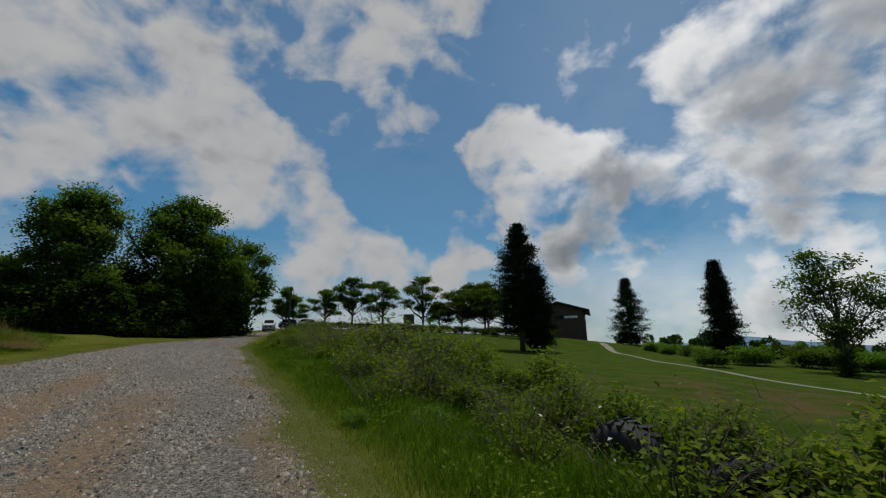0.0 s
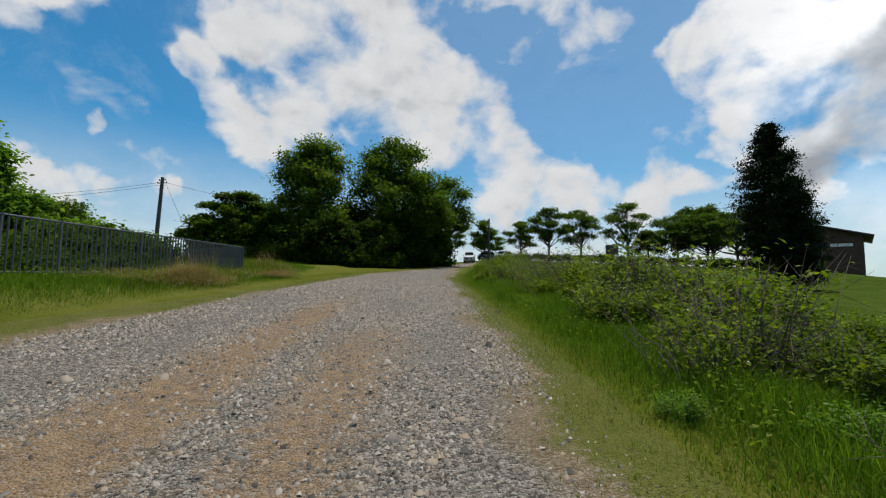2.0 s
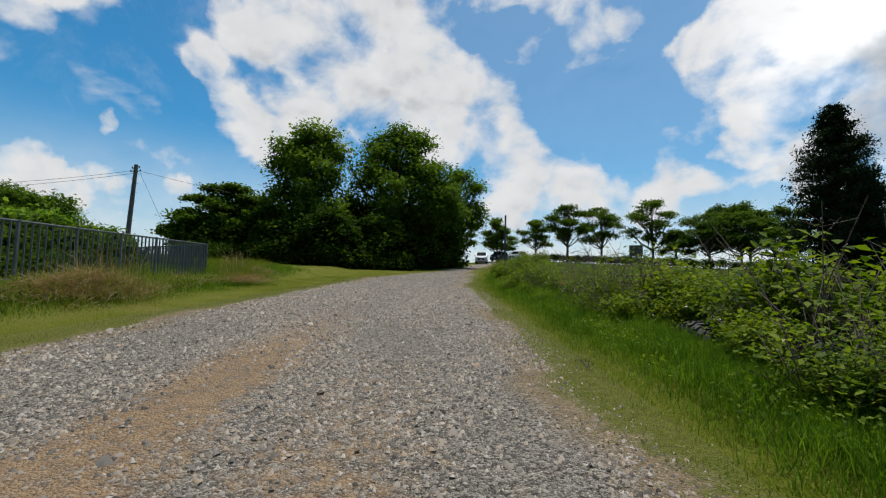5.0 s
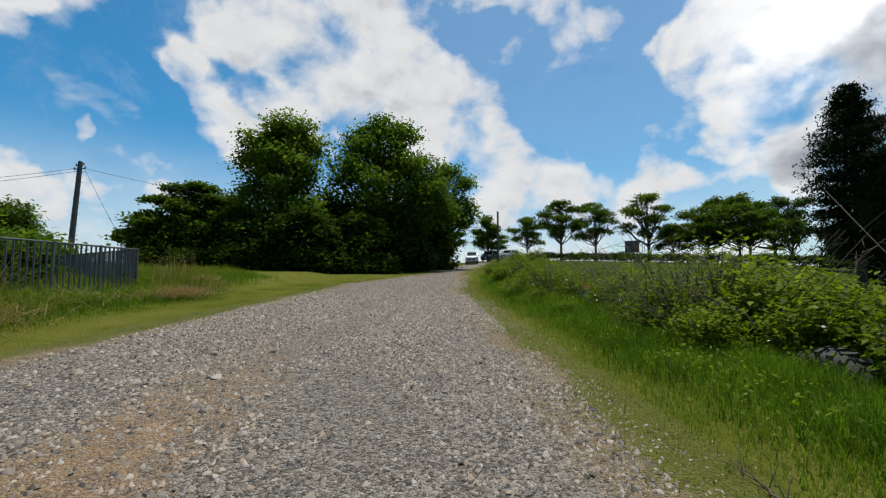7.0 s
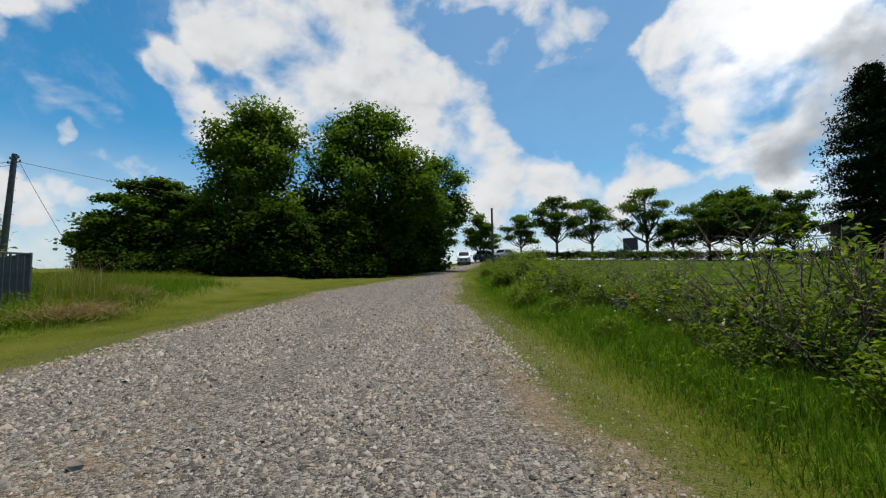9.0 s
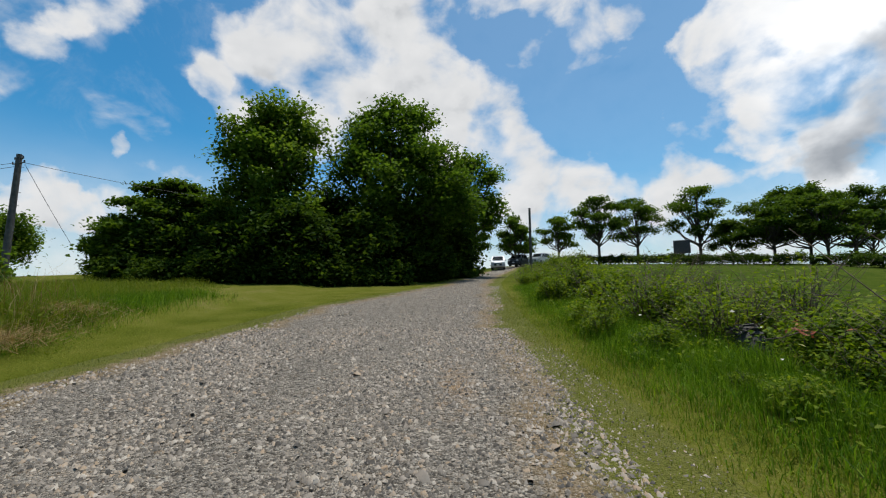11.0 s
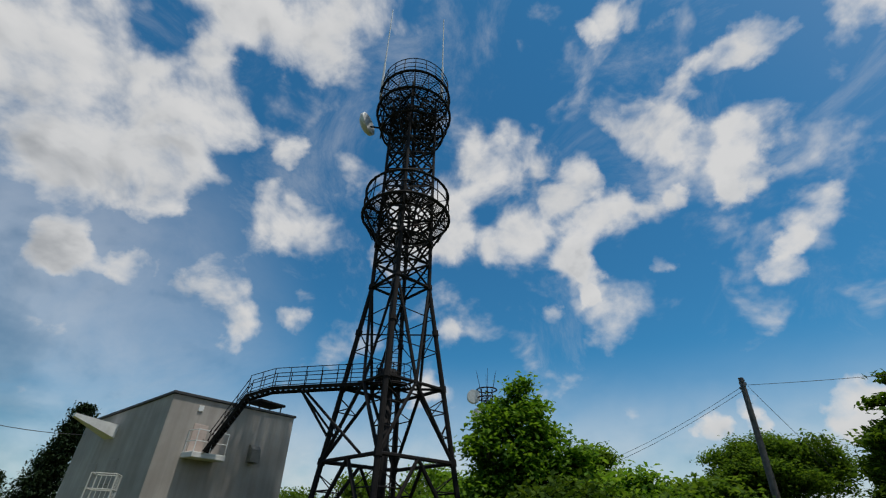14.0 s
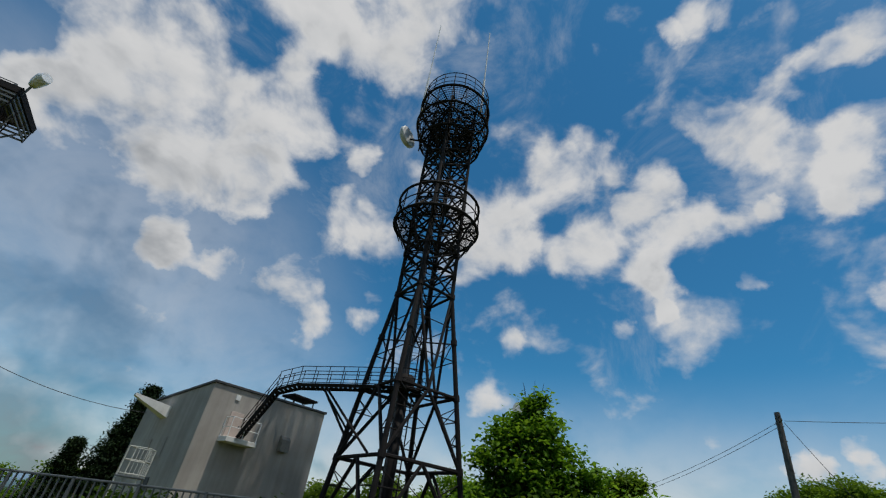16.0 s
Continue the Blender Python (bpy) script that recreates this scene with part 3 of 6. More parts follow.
def build_road():
    ys = np.concatenate([np.linspace(-60, -10, 40), np.linspace(-9.7, 30, 200), np.linspace(30.5, 80, 80)])
    us = np.linspace(-0.16, 1.16, 36)
    verts, margin = [], []
    for y in ys:
        l, r = edge_left(y), edge_right(y)
        wob = 0.22 * math.sin(y * 0.9) + 0.16 * math.sin(y * 2.3 + 1) + 0.1 * math.sin(y * 5.1)
        for u in us:
            x = l + (r - l) * u
            e = min(u + 0.16, 1.16 - u) * (r - l)
            crown = 0.022 - 0.03 * max(0, 0.35 - e) / 0.35
            ruts = -0.018 * (math.exp(-((u - 0.3) / 0.07) ** 2) + math.exp(-((u - 0.68) / 0.07) ** 2))
            verts.append((x, y, h1(x, y) + crown + ruts + 0.006 * noise.noise((x * 1.7, y * 1.7, 0))))
            margin.append((e - 0.55 + wob * 0.6) / 0.9)
    n = len(us)
    faces = [(j * n + i, j * n + i + 1, (j + 1) * n + i + 1, (j + 1) * n + i) for j in range(len(ys) - 1) for i in range(n - 1)]
    me = mesh_of("road", verts, faces, GRAVEL, True)
    a = me.attributes.new("margin", "FLOAT", "POINT")
    a.data.foreach_set("value", np.clip(margin, 0, 2).astype(np.float32))
    tagged(new("road", me), "grey gravel road with brown earth in its wheel tracks", "road", kind="structure")


def build_footpath():
    line = [(52, 41), (46, 34), (40, 26), (34.5, 18.4), (30, 10), (26, 4), (23, -0.5), (20, -8)]
    verts, faces = [], []
    pts = []
    for a, b in zip(line, line[1:]):
        for k in range(10):
            pts.append((a[0] + (b[0] - a[0]) * k / 10, a[1] + (b[1] - a[1]) * k / 10))
    for i, (x, y) in enumerate(pts):
        w = 0.26 + 0.1 * noise.noise((x * 0.6, y * 0.6, 3)) + 0.5 * float(ease(x, 38, 50))
        for s in (-1, -0.4, 0.4, 1):
            verts.append((x + s * w * 0.85, y - s * w * 0.5, h1(x + s * w * 0.85, y - s * w * 0.5) + (0.025 if abs(s) < 1 else -0.02)))
    for i in range(len(pts) - 1):
        for j in range(3):
            faces.append((i * 4 + j, i * 4 + j + 1, i * 4 + j + 5, i * 4 + j + 4))
    tagged(new("footpath", mesh_of("footpath", verts, faces, SAND, True)), "narrow trodden sandy footpath across the lawn", "path", kind="structure")


build_ground()
build_road()
build_footpath()


# ---- leaves, trees ----
def leaf_cloud(name, centres, mat, size, spread=1.0, flat=0.5, width=0.5, rng=RNG, droop=0.2):
    """One folded leaf at each centre, turned at random, more or less level."""
    n = len(centres)
    a = rng.uniform(0, math.tau, n)
    tilt = rng.normal(0, flat, n) - droop
    s = size * rng.uniform(0.6, 1.25, n)
    d = np.stack([np.cos(a) * np.cos(tilt), np.sin(a) * np.cos(tilt), np.sin(tilt)], -1)
    side = np.stack([-np.sin(a), np.cos(a), rng.normal(0, flat * 0.8, n)], -1)
    side /= np.linalg.norm(side, axis=1)[:, None]
    up = np.cross(d, side)
    c = np.asarray(centres)
    w = (s * width * 0.5)[:, None]
    v = np.stack([c - d * s[:, None] * 0.5, c + side * w + up * w * 0.35, c + d * s[:, None] * 0.5, c - side * w + up * w * 0.35], 1).reshape(-1, 3)
    i = np.arange(n) * 4
    f = np.stack([i, i + 1, i + 2, i + 3], -1)
    return arrays(name, v, f.ravel(), np.full(n, 4), mat)


def clumps(blobs, per, radius, rng, shell=0.42, flat=0.55):
    """Leaf places: tufts that sit mostly near the outside of each lobe of the crown."""
    out = []
    for bx, by, bz, rx, rz, tufts in blobs:
        u = rng.normal(size=(tufts, 3))
        u /= np.linalg.norm(u, axis=1)[:, None]
        k = (shell + (1 - shell) * rng.uniform(0, 1, tufts) ** 0.6) * rng.uniform(0.75, 1.12, tufts)
        c = u * k[:, None] * (rx, rx, rz) + (bx, by, bz)
        for p in c:
            out.append(p + rng.normal(size=(per, 3)) * (radius, radius, radius * flat))
    return np.concatenate(out)


def grow_wood(bm, blobs, trunk_h, r0, rng, forks=5, lean=(0.0, 0.0), low=0.45):
    """Trunk with limbs that run out to each lobe of the crown and branch there."""
    top = max(b[2] for b in blobs)
    spine = []
    for i in range(9):
        k = i / 8
        spine.append(Vector((lean[0] * k + 0.12 * math.sin(k * 5 + r0 * 9) * k, lean[1] * k + 0.12 * math.cos(k * 4) * k, -0.25 + k * (top * 0.92 + 0.25))))
    pipe(bm, spine, [r0 * (1.35 if i == 0 else 1) * (1 - 0.86 * i / 8) for i in range(9)], 8)
    for bx, by, bz, rx, rz, _ in blobs:
        z0 = max(trunk_h * rng.uniform(0.8, 1.1), min(bz * low, top * 0.6))
        k = min(1.0, (z0 + 0.25) / (top * 0.92 + 0.25))
        s = spine[min(8, int(k * 8))].lerp(spine[min(8, int(k * 8) + 1)], k * 8 % 1)
        e = Vector((bx, by, bz))
        mid_ = s.lerp(e, 0.5) + Vector((rng.normal() * 0.3, rng.normal() * 0.3, -0.08 * (e - s).length))
        rr = r0 * (0.5 - 0.25 * k)
        pipe(bm, [s, s.lerp(mid_, 0.55), mid_, mid_.lerp(e, 0.6), e], [rr, rr * 0.85, rr * 0.65, rr * 0.45, rr * 0.2], 6)
        for _ in range(forks):
            t = Vector(rng.normal(size=3))
            t.normalize()
            t = e + Vector((t.x * rx, t.y * rx, t.z * rz)) * rng.uniform(0.6, 0.95)
            s2 = mid_.lerp(e, rng.uniform(0.1, 0.9))
            m2 = s2.lerp(t, 0.5) + Vector(rng.normal(size=3)) * 0.2
            pipe(bm, [s2, m2, t], [rr * 0.38, rr * 0.22, rr * 0.06], 4)


def lobes(spec, tufts_per_m2, rng):
    """Lobes of a crown with the number of leaf tufts in each, and smaller sprays round them."""
    out = []
    for x, y, z, rx, rz in spec:
        out.append((x, y, z, rx * 0.8, rz * 0.8, max(6, int(tufts_per_m2 * rx * (rx + rz) * 1.5))))
        for _ in range(5):
            u = rng.normal(size=3)
            u /= np.linalg.norm(u)
            u[2] = abs(u[2]) * 0.8 if rng.uniform() < 0.7 else u[2]
            q = rng.uniform(0.28, 0.46)
            out.append((x + u[0] * rx * 0.9, y + u[1] * rx * 0.9, z + u[2] * rz * 0.95, rx * q, rz * q, max(3, int(tufts_per_m2 * rx * rx * q * q * 3.2))))
    return out


def make_tree(label, at, spec, trunk_h, r0, leaf=LEAF_TREE, size=0.30, per=34, tuft=0.42, tufts=4.0, seed=1, category="tree", group="", bark=BARK, lean=(0, 0), turn=0.0, forks=5, name="tree", low=0.45, flat=0.55):
    rng = np.random.default_rng(seed)
    t = thing(name, pose(at[0], at[1], h1(at[0], at[1]) - 0.02, 0, 0, turn), label, category, group)
    bl = lobes(spec, tufts, rng)
    bm = bmesh.new()
    grow_wood(bm, [b for i, b in enumerate(bl) if i % 6 < 2], trunk_h, r0, rng, forks, lean, low)
    part("trunk", bm, bark, t)
    part_mesh("crown", leaf_cloud("crown", clumps(bl, per, tuft, rng, flat=flat), leaf, size, width=0.72, rng=rng), t)
    return t


def random_spec(h, w, base, n, rng, top=0.5):
    """Lobes for a broad crown: h high, w wide, foliage from base up."""
    out = [(0, 0, h - top * w * 0.4, w * 0.26, w * 0.2)]
    for i in range(n):
        a = i * 2.4 + rng.uniform(-0.4, 0.4)
        k = (i + 0.5) / n
        z = base + (h - base) * (0.12 + 0.76 * k)
        r = w * 0.36 * (1 - 0.55 * max(0, k - 0.35)) * rng.uniform(0.75, 1.1)
        out.append((r * math.cos(a), r * math.sin(a), z, w * rng.uniform(0.17, 0.25), w * rng.uniform(0.11, 0.16)))
    return out


def layered_spec(h, w, base, n, rng):
    """Flat pads of foliage in layers, widest a little above the middle, open between."""
    out = [(rng.normal() * w * 0.05, rng.normal() * w * 0.05, h * 0.95, w * 0.17, w * 0.075)]
    for i in range(n):
        k = (i + 0.4) / n
        a = i * 2.4 + rng.uniform(-0.5, 0.5)
        z = h * (base + 0.08 + (0.84 - base) * k)
        r = w * 0.40 * math.sin(math.pi * (0.30 + 0.55 * k)) * rng.uniform(0.7, 1.12)
        rx = w * rng.uniform(0.13, 0.21)
        out.append((r * math.cos(a), r * math.sin(a), z, rx, rx * rng.uniform(0.38, 0.6)))
    return out


def plant_trees():
    rng = np.random.default_rng(3)
    # grove beside the road: three big trees over a dark thicket
    make_tree("tall broadleaf tree with a loose dark green crown", (-11.0, 37.6),
              [(x, y - 0.6, z * 0.925, rx * 1.06, rz) for x, y, z, rx, rz in [(0.2, 0, 11.9, 1.7, 1.1), (-1.5, 0.2, 10.4, 1.6, 1.2), (1.3, 0.4, 10.2, 1.5, 1.1), (-2.4, -0.5, 8.4, 1.5, 1.1), (1.6, -0.6, 8.0, 1.4, 1.2), (-0.5, -0.9, 8.6, 1.5, 1.2),
               (-2.0, -0.4, 6.2, 1.5, 1.2), (0.4, -1.0, 6.4, 1.6, 1.3), (-0.8, -0.8, 4.4, 1.8, 1.3), (1.6, -1.0, 4.2, 1.8, 1.4)]], 3.0, 0.34, size=0.29, tufts=5.2, seed=11, flat=0.85, group="grove trees")
    make_tree("huge spreading broadleaf tree with layered dark foliage", (-4.0, 41.5),
              [(x * 0.9, y - 0.9, z * 0.89, rx, rz) for x, y, z, rx, rz in [(0, 0, 14.2, 2.0, 0.8), (-1.7, 0.4, 12.6, 2.0, 0.9), (2.2, -0.4, 13.0, 2.2, 0.8), (3.6, -0.3, 10.4, 1.7, 0.8), (-2.8, -0.8, 10.2, 1.9, 1.0), (0.5, -1.8, 11.0, 2.4, 1.1), (2.8, -1.6, 9.4, 2.3, 1.0), (4.6, -0.8, 8.2, 1.6, 0.8),
               (-1.7, -2.6, 8.2, 2.3, 1.2), (1.4, -2.8, 7.4, 2.4, 1.2), (4.6, -1.6, 7.0, 2.2, 1.1), (-3.4, -2.0, 6.2, 2.0, 1.3), (0.5, 2.2, 10.4, 2.6, 1.4), (3.2, -2.4, 5.0, 2.3, 1.3), (-0.8, -3.0, 5.0, 2.4, 1.4), (6.2, -1.2, 5.6, 1.7, 1.0)]], 3.4, 0.5, size=0.29, tufts=2.8, seed=12, flat=0.85, group="grove trees")
    make_tree("leaning broadleaf tree reaching out over the gravel road", (0.4, 46.0),
              [(x - 0.9, y, z * 0.88, rx * 0.95, rz) for x, y, z, rx, rz in [(2.6, -0.6, 10.6, 1.6, 0.7), (4.0, -1.0, 9.4, 1.4, 0.6), (1.0, -1.0, 9.4, 1.7, 0.9), (4.3, -0.8, 7.0, 1.7, 0.8), (2.2, -1.4, 7.6, 1.8, 0.9), (-0.4, -1.8, 7.4, 1.9, 1.1), (4.0, -1.2, 5.0, 1.6, 0.8), (1.4, -2.0, 5.2, 2.0, 1.1), (-0.8, -2.2, 5.0, 2.0, 1.2), (2.4, -2.2, 3.4, 1.6, 0.8)]],
              3.0, 0.36, size=0.29, tufts=3.8, seed=13, flat=0.85, lean=(1.6, -0.6), group="grove trees")
    # the dark leaf colour helps carry the shade under the crowns
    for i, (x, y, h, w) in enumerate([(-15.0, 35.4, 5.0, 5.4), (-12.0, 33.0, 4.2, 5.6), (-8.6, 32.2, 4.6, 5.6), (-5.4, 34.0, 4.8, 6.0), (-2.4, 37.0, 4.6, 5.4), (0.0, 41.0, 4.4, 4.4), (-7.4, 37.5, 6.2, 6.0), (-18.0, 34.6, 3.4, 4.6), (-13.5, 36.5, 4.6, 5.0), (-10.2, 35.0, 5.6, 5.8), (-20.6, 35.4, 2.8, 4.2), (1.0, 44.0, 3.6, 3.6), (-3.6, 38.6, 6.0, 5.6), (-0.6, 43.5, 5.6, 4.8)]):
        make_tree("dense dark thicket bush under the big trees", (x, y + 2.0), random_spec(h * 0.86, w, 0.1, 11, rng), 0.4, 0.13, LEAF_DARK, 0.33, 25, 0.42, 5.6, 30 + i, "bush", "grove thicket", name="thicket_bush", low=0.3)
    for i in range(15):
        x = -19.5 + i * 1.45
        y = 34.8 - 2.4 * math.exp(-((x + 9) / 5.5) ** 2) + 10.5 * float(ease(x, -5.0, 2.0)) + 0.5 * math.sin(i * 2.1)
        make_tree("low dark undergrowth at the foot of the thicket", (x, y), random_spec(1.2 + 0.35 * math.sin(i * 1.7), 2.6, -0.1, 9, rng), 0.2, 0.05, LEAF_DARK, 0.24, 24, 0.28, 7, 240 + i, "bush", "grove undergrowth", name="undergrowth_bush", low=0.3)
    make_tree("low flat-topped broadleaf tree at the end of the grove", (-18.6, 38.4),
              [(0, 0, 6.0, 1.7, 0.45), (-2.0, 0, 5.2, 1.5, 0.45), (2.0, 0.2, 5.2, 1.6, 0.5), (-3.2, -0.6, 3.6, 1.6, 0.7), (0.3, -1.0, 4.0, 1.9, 1.0), (3.2, -0.4, 4.2, 1.6, 0.8), (-1.6, -1.4, 2.6, 1.8, 1.0), (1.8, -1.6, 2.6, 1.9, 1.1), (-4.2, -0.6, 2.4, 1.3, 0.8)],
              1.6, 0.22, LEAF_CHERRY, 0.32, 34, 0.34, 6.5, 15, flat=0.4)
    bm = bmesh.new()
    x, y = -6.4, 33.9
    pipe(bm, [(x, y, h1(x, y) - 0.1), (x - 0.05, y, h1(x, y) + 1.4), (x - 0.3, y + 0.2, h1(x, y) + 3.6)], [0.09, 0.075, 0.04], 7)
    tagged(part("bare_trunk", bm, PALE_BARK), "slim pale bare trunk standing before the thicket", "tree trunk")

    # cherry trees along the far edge of the field
    for i, (x, y, top, w, base, n, dense) in enumerate([(17.2, 74.0, 12.3, 6.0, 0.34, 8, 3.4), (19.3, 62.8, 13.0, 6.4, 0.36, 9, 3.0), (25.8, 66.6, 13.4, 7.8, 0.32, 9, 2.8), (32.3, 63.5, 14.2, 8.2, 0.30, 9, 2.2),
                                                        (33.9, 60.0, 9.2, 4.6, 0.3, 7, 3.6), (36.8, 57.2, 11.3, 8.6, 0.30, 11, 4.0), (43.2, 60.0, 13.0, 10.6, 0.30, 12, 3.4), (45.8, 57.2, 12.2, 8.6, 0.32, 10, 2.8), (40.4, 54.6, 11.0, 6.4, 0.34, 8, 3.4),
                                                        (9.4, 66.0, 11.4, 4.2, 0.25, 8, 3.4), (13.0, 84.0, 12.0, 6.0, 0.3, 8, 3.4), (52.5, 62.0, 10.6, 5.0, 0.3, 8, 3.4), (4.0, 72.0, 12.6, 6.5, 0.25, 9, 3.4), (-3.0, 62.0, 12.4, 7.0, 0.25, 9, 3.4)]):
        h = top - h1(x, y)
        make_tree("cherry tree with a spreading layered crown and dark trunk", (x, y), layered_spec(h, w, base, n, rng), h * base * 0.8, 0.026 * h, LEAF_CHERRY, 0.31, 30, 0.34, dense, 50 + i, group="cherry trees across the lawn", forks=6, turn=i * 77, flat=0.5)
    # big-leaved tree outside the fence, beside the tower
    rb = np.random.default_rng(8)
    make_tree("fresh green broad-leaved tree behind the railing", (-25.2, 19.1),
              [(x * 1.07, y * 1.07, z * 1.045, rx * 1.07, rz * 1.07) for x, y, z, rx, rz in [(0.0, 0.1, 7.69, 0.65, 0.76), (-0.62, -0.62, 6.74, 0.86, 0.76), (0.41, 0.62, 6.64, 0.86, 0.76), (0.21, -1.14, 5.8, 1.07, 0.86), (0.31, 1.44, 5.38, 0.96, 0.86), (0.93, 0.21, 5.8, 1.07, 0.96), (0.31, -1.65, 4.54, 1.19, 1.07), (0.62, 1.86, 4.12, 1.29, 1.07), (1.03, 0.1, 4.33, 1.39, 1.19), (0.0, -0.62, 3.07, 1.94, 1.19)]],
              1.5, 0.2, LEAF_BROAD, 0.34, 20, 0.36, 7.5, 21, flat=0.7)
    # some of these take the darker leaf colour in place of shade
    for i, (x, y, h, w, lf) in enumerate([(-18.4, 22.6, 1.2, 3.2, LEAF_TREE), (-21.2, 26.6, 1.6, 3.8, LEAF_TREE), (-22.5, 23.0, 2.9, 4.6, LEAF_BROAD), (-25.0, 27.4, 2.0, 4.4, LEAF_TREE), (-28.5, 22.5, 2.8, 5.0, LEAF_TREE), (-30.5, 17.0, 5.2, 5.4, LEAF_BROAD), (-32.0, 12.4, 5.4, 6.0, LEAF_TREE), (-29.5, 9.0, 4.4, 4.6, LEAF_TREE), (-34.0, 17.5, 5.5, 6.0, LEAF_TREE),
                                         (-16.5, 12.4, 1.9, 3.8, LEAF_DARK), (-16.0, 8.6, 1.7, 3.4, LEAF_DARK), (-17.5, 16.2, 2.1, 3.8, LEAF_DARK), (-20.5, 14.0, 2.4, 4.4, LEAF_DARK), (-20.0, 10.4, 2.1, 4.2, LEAF_DARK), (-15.4, 4.8, 1.5, 3.4, LEAF_DARK), (-19.4, 19.2, 2.5, 4.2, LEAF_DARK), (-27.5, 14.8, 3.6, 4.6, LEAF_TREE), (-15.2, 18.8, 1.3, 3.0, LEAF_DARK), (-37.0, 9.0, 7.4, 6.0, LEAF_TREE), (-39.0, 15.0, 7.8, 6.4, LEAF_BROAD), (-37.0, 21.5, 7.0, 6.0, LEAF_TREE), (-35.0, 26.5, 6.4, 5.6, LEAF_TREE), (-41.0, 3.0, 7.6, 6.4, LEAF_TREE), (-40.0, -20.0, 7.0, 6.4, LEAF_TREE), (-38.0, -27.0, 7.0, 6.4, LEAF_TREE)]):
        make_tree("leafy young tree on the slope below the railing", (x, y), random_spec(h, w, 0.2, 10, rb), 0.5, 0.10, lf, 0.31, 23, 0.42, 4.6, 70 + i, group="slope trees", name="young_tree", low=0.3)
    # dark leaf colour stands in for shade beyond the railing
    for i in range(5):
        x, y = -13.8 + 0.5 * math.sin(i * 2.3), 7.0 + i * 2.3
        make_tree("dark leafy bush just beyond the railing", (x, y), random_spec(1.15 - h1(x, y) + 0.05 * y, 3.3, 0.15, 10, rb), 0.3, 0.06, LEAF_DARK, 0.2, 26, 0.28, 4.2, 170 + i, "bush", "bushes below the railing", name="bush", low=0.3)
    make_tree("broad round dark green tree beyond the utility pole", (-58.6, 59.5), random_spec(12.6 - h1(-58.6, 59.5), 15.5, 1.5, 15, rb), 2.5, 0.36, LEAF_TREE, 0.42, 30, 0.6, 1.9, 90)
    # lone airy tree and bushes down the right of the lawn
    make_tree("airy grey-green tree with an open crown on the lawn edge", (40.5, 7.6),
              [(0, 0, 7.4, 1.7, 1.1), (-1.9, 0.6, 6.4, 1.5, 0.9), (1.6, -1.0, 6.2, 1.7, 1.0), (-1.4, 0.8, 4.8, 1.6, 0.9), (1.6, -1.2, 4.4, 1.6, 0.9), (2.2, -2.0, 5.2, 1.4, 0.8), (0, 0.2, 5.6, 1.5, 1.1), (-0.9, 0.5, 8.1, 1.2, 0.8), (-1.5, 0.6, 3.5, 1.3, 0.8), (1.2, -0.8, 3.2, 1.3, 0.8), (0.2, 0, 2.5, 1.1, 0.6)], 1.6, 0.15, LEAF_CHERRY, 0.24, 26, 0.34, 2.6, 23)
    make_tree("small clipped dark tree with a ball-shaped head", (35.6, 5.8), [(0, 0, 2.9, 0.6, 0.55), (0.1, 0, 1.0, 0.5, 0.6), (0, 0, 0.4, 0.5, 0.4)], 0.4, 0.1, LEAF_DARK, 0.16, 40, 0.2, 14, 24)
    for i, (x, y, h, w) in enumerate([(41, 14.0, 1.4, 3.4), (45, 11, 1.7, 4.6), (48, 8, 1.4, 4.6), (33.8, 13.2, 1.1, 2.2), (47, 21.5, 1.0, 3.0), (50, 25, 1.1, 3.4), (54, 31, 1.2, 3.0), (53, 4, 1.7, 5.0), (57, 36, 1.2, 3.4)]):
        make_tree("rounded green bush along the far side of the lawn", (x, y), random_spec(h, w, 0.25, 7, rb), 0.3, 0.07, LEAF_TREE if i % 2 else LEAF_BROAD, 0.17, 30, 0.22, 9, 110 + i, "bush", "lawn edge bushes", name="bush", low=0.3)
    # low clipped hedges under the cherry trees
    for i, (x, y, w) in enumerate([(27, 55.5, 5.0), (31.5, 52.0, 4.6), (24.0, 59.0, 4.0), (35.0, 44.0, 4.2), (38.5, 41.0, 3.6), (20.5, 62.5, 4.4), (17, 66, 4.0), (31, 58, 5.0), (28, 64, 5.0), (36, 49, 5.0), (40, 45, 4.4), (12.5, 70, 4.5), (44, 46.5, 4.6), (23, 66, 5)]):
        make_tree("low dark clipped hedge mound under the trees", (x, y), [(k * w * 0.16 - w * 0.4, -k * w * 0.1, 0.55, 0.62, 0.45) for k in range(6)], 0.2, 0.05, LEAF_DARK, 0.2, 26, 0.22, 9, 140 + i, "hedge", "hedge mounds", name="hedge_mound", forks=1)


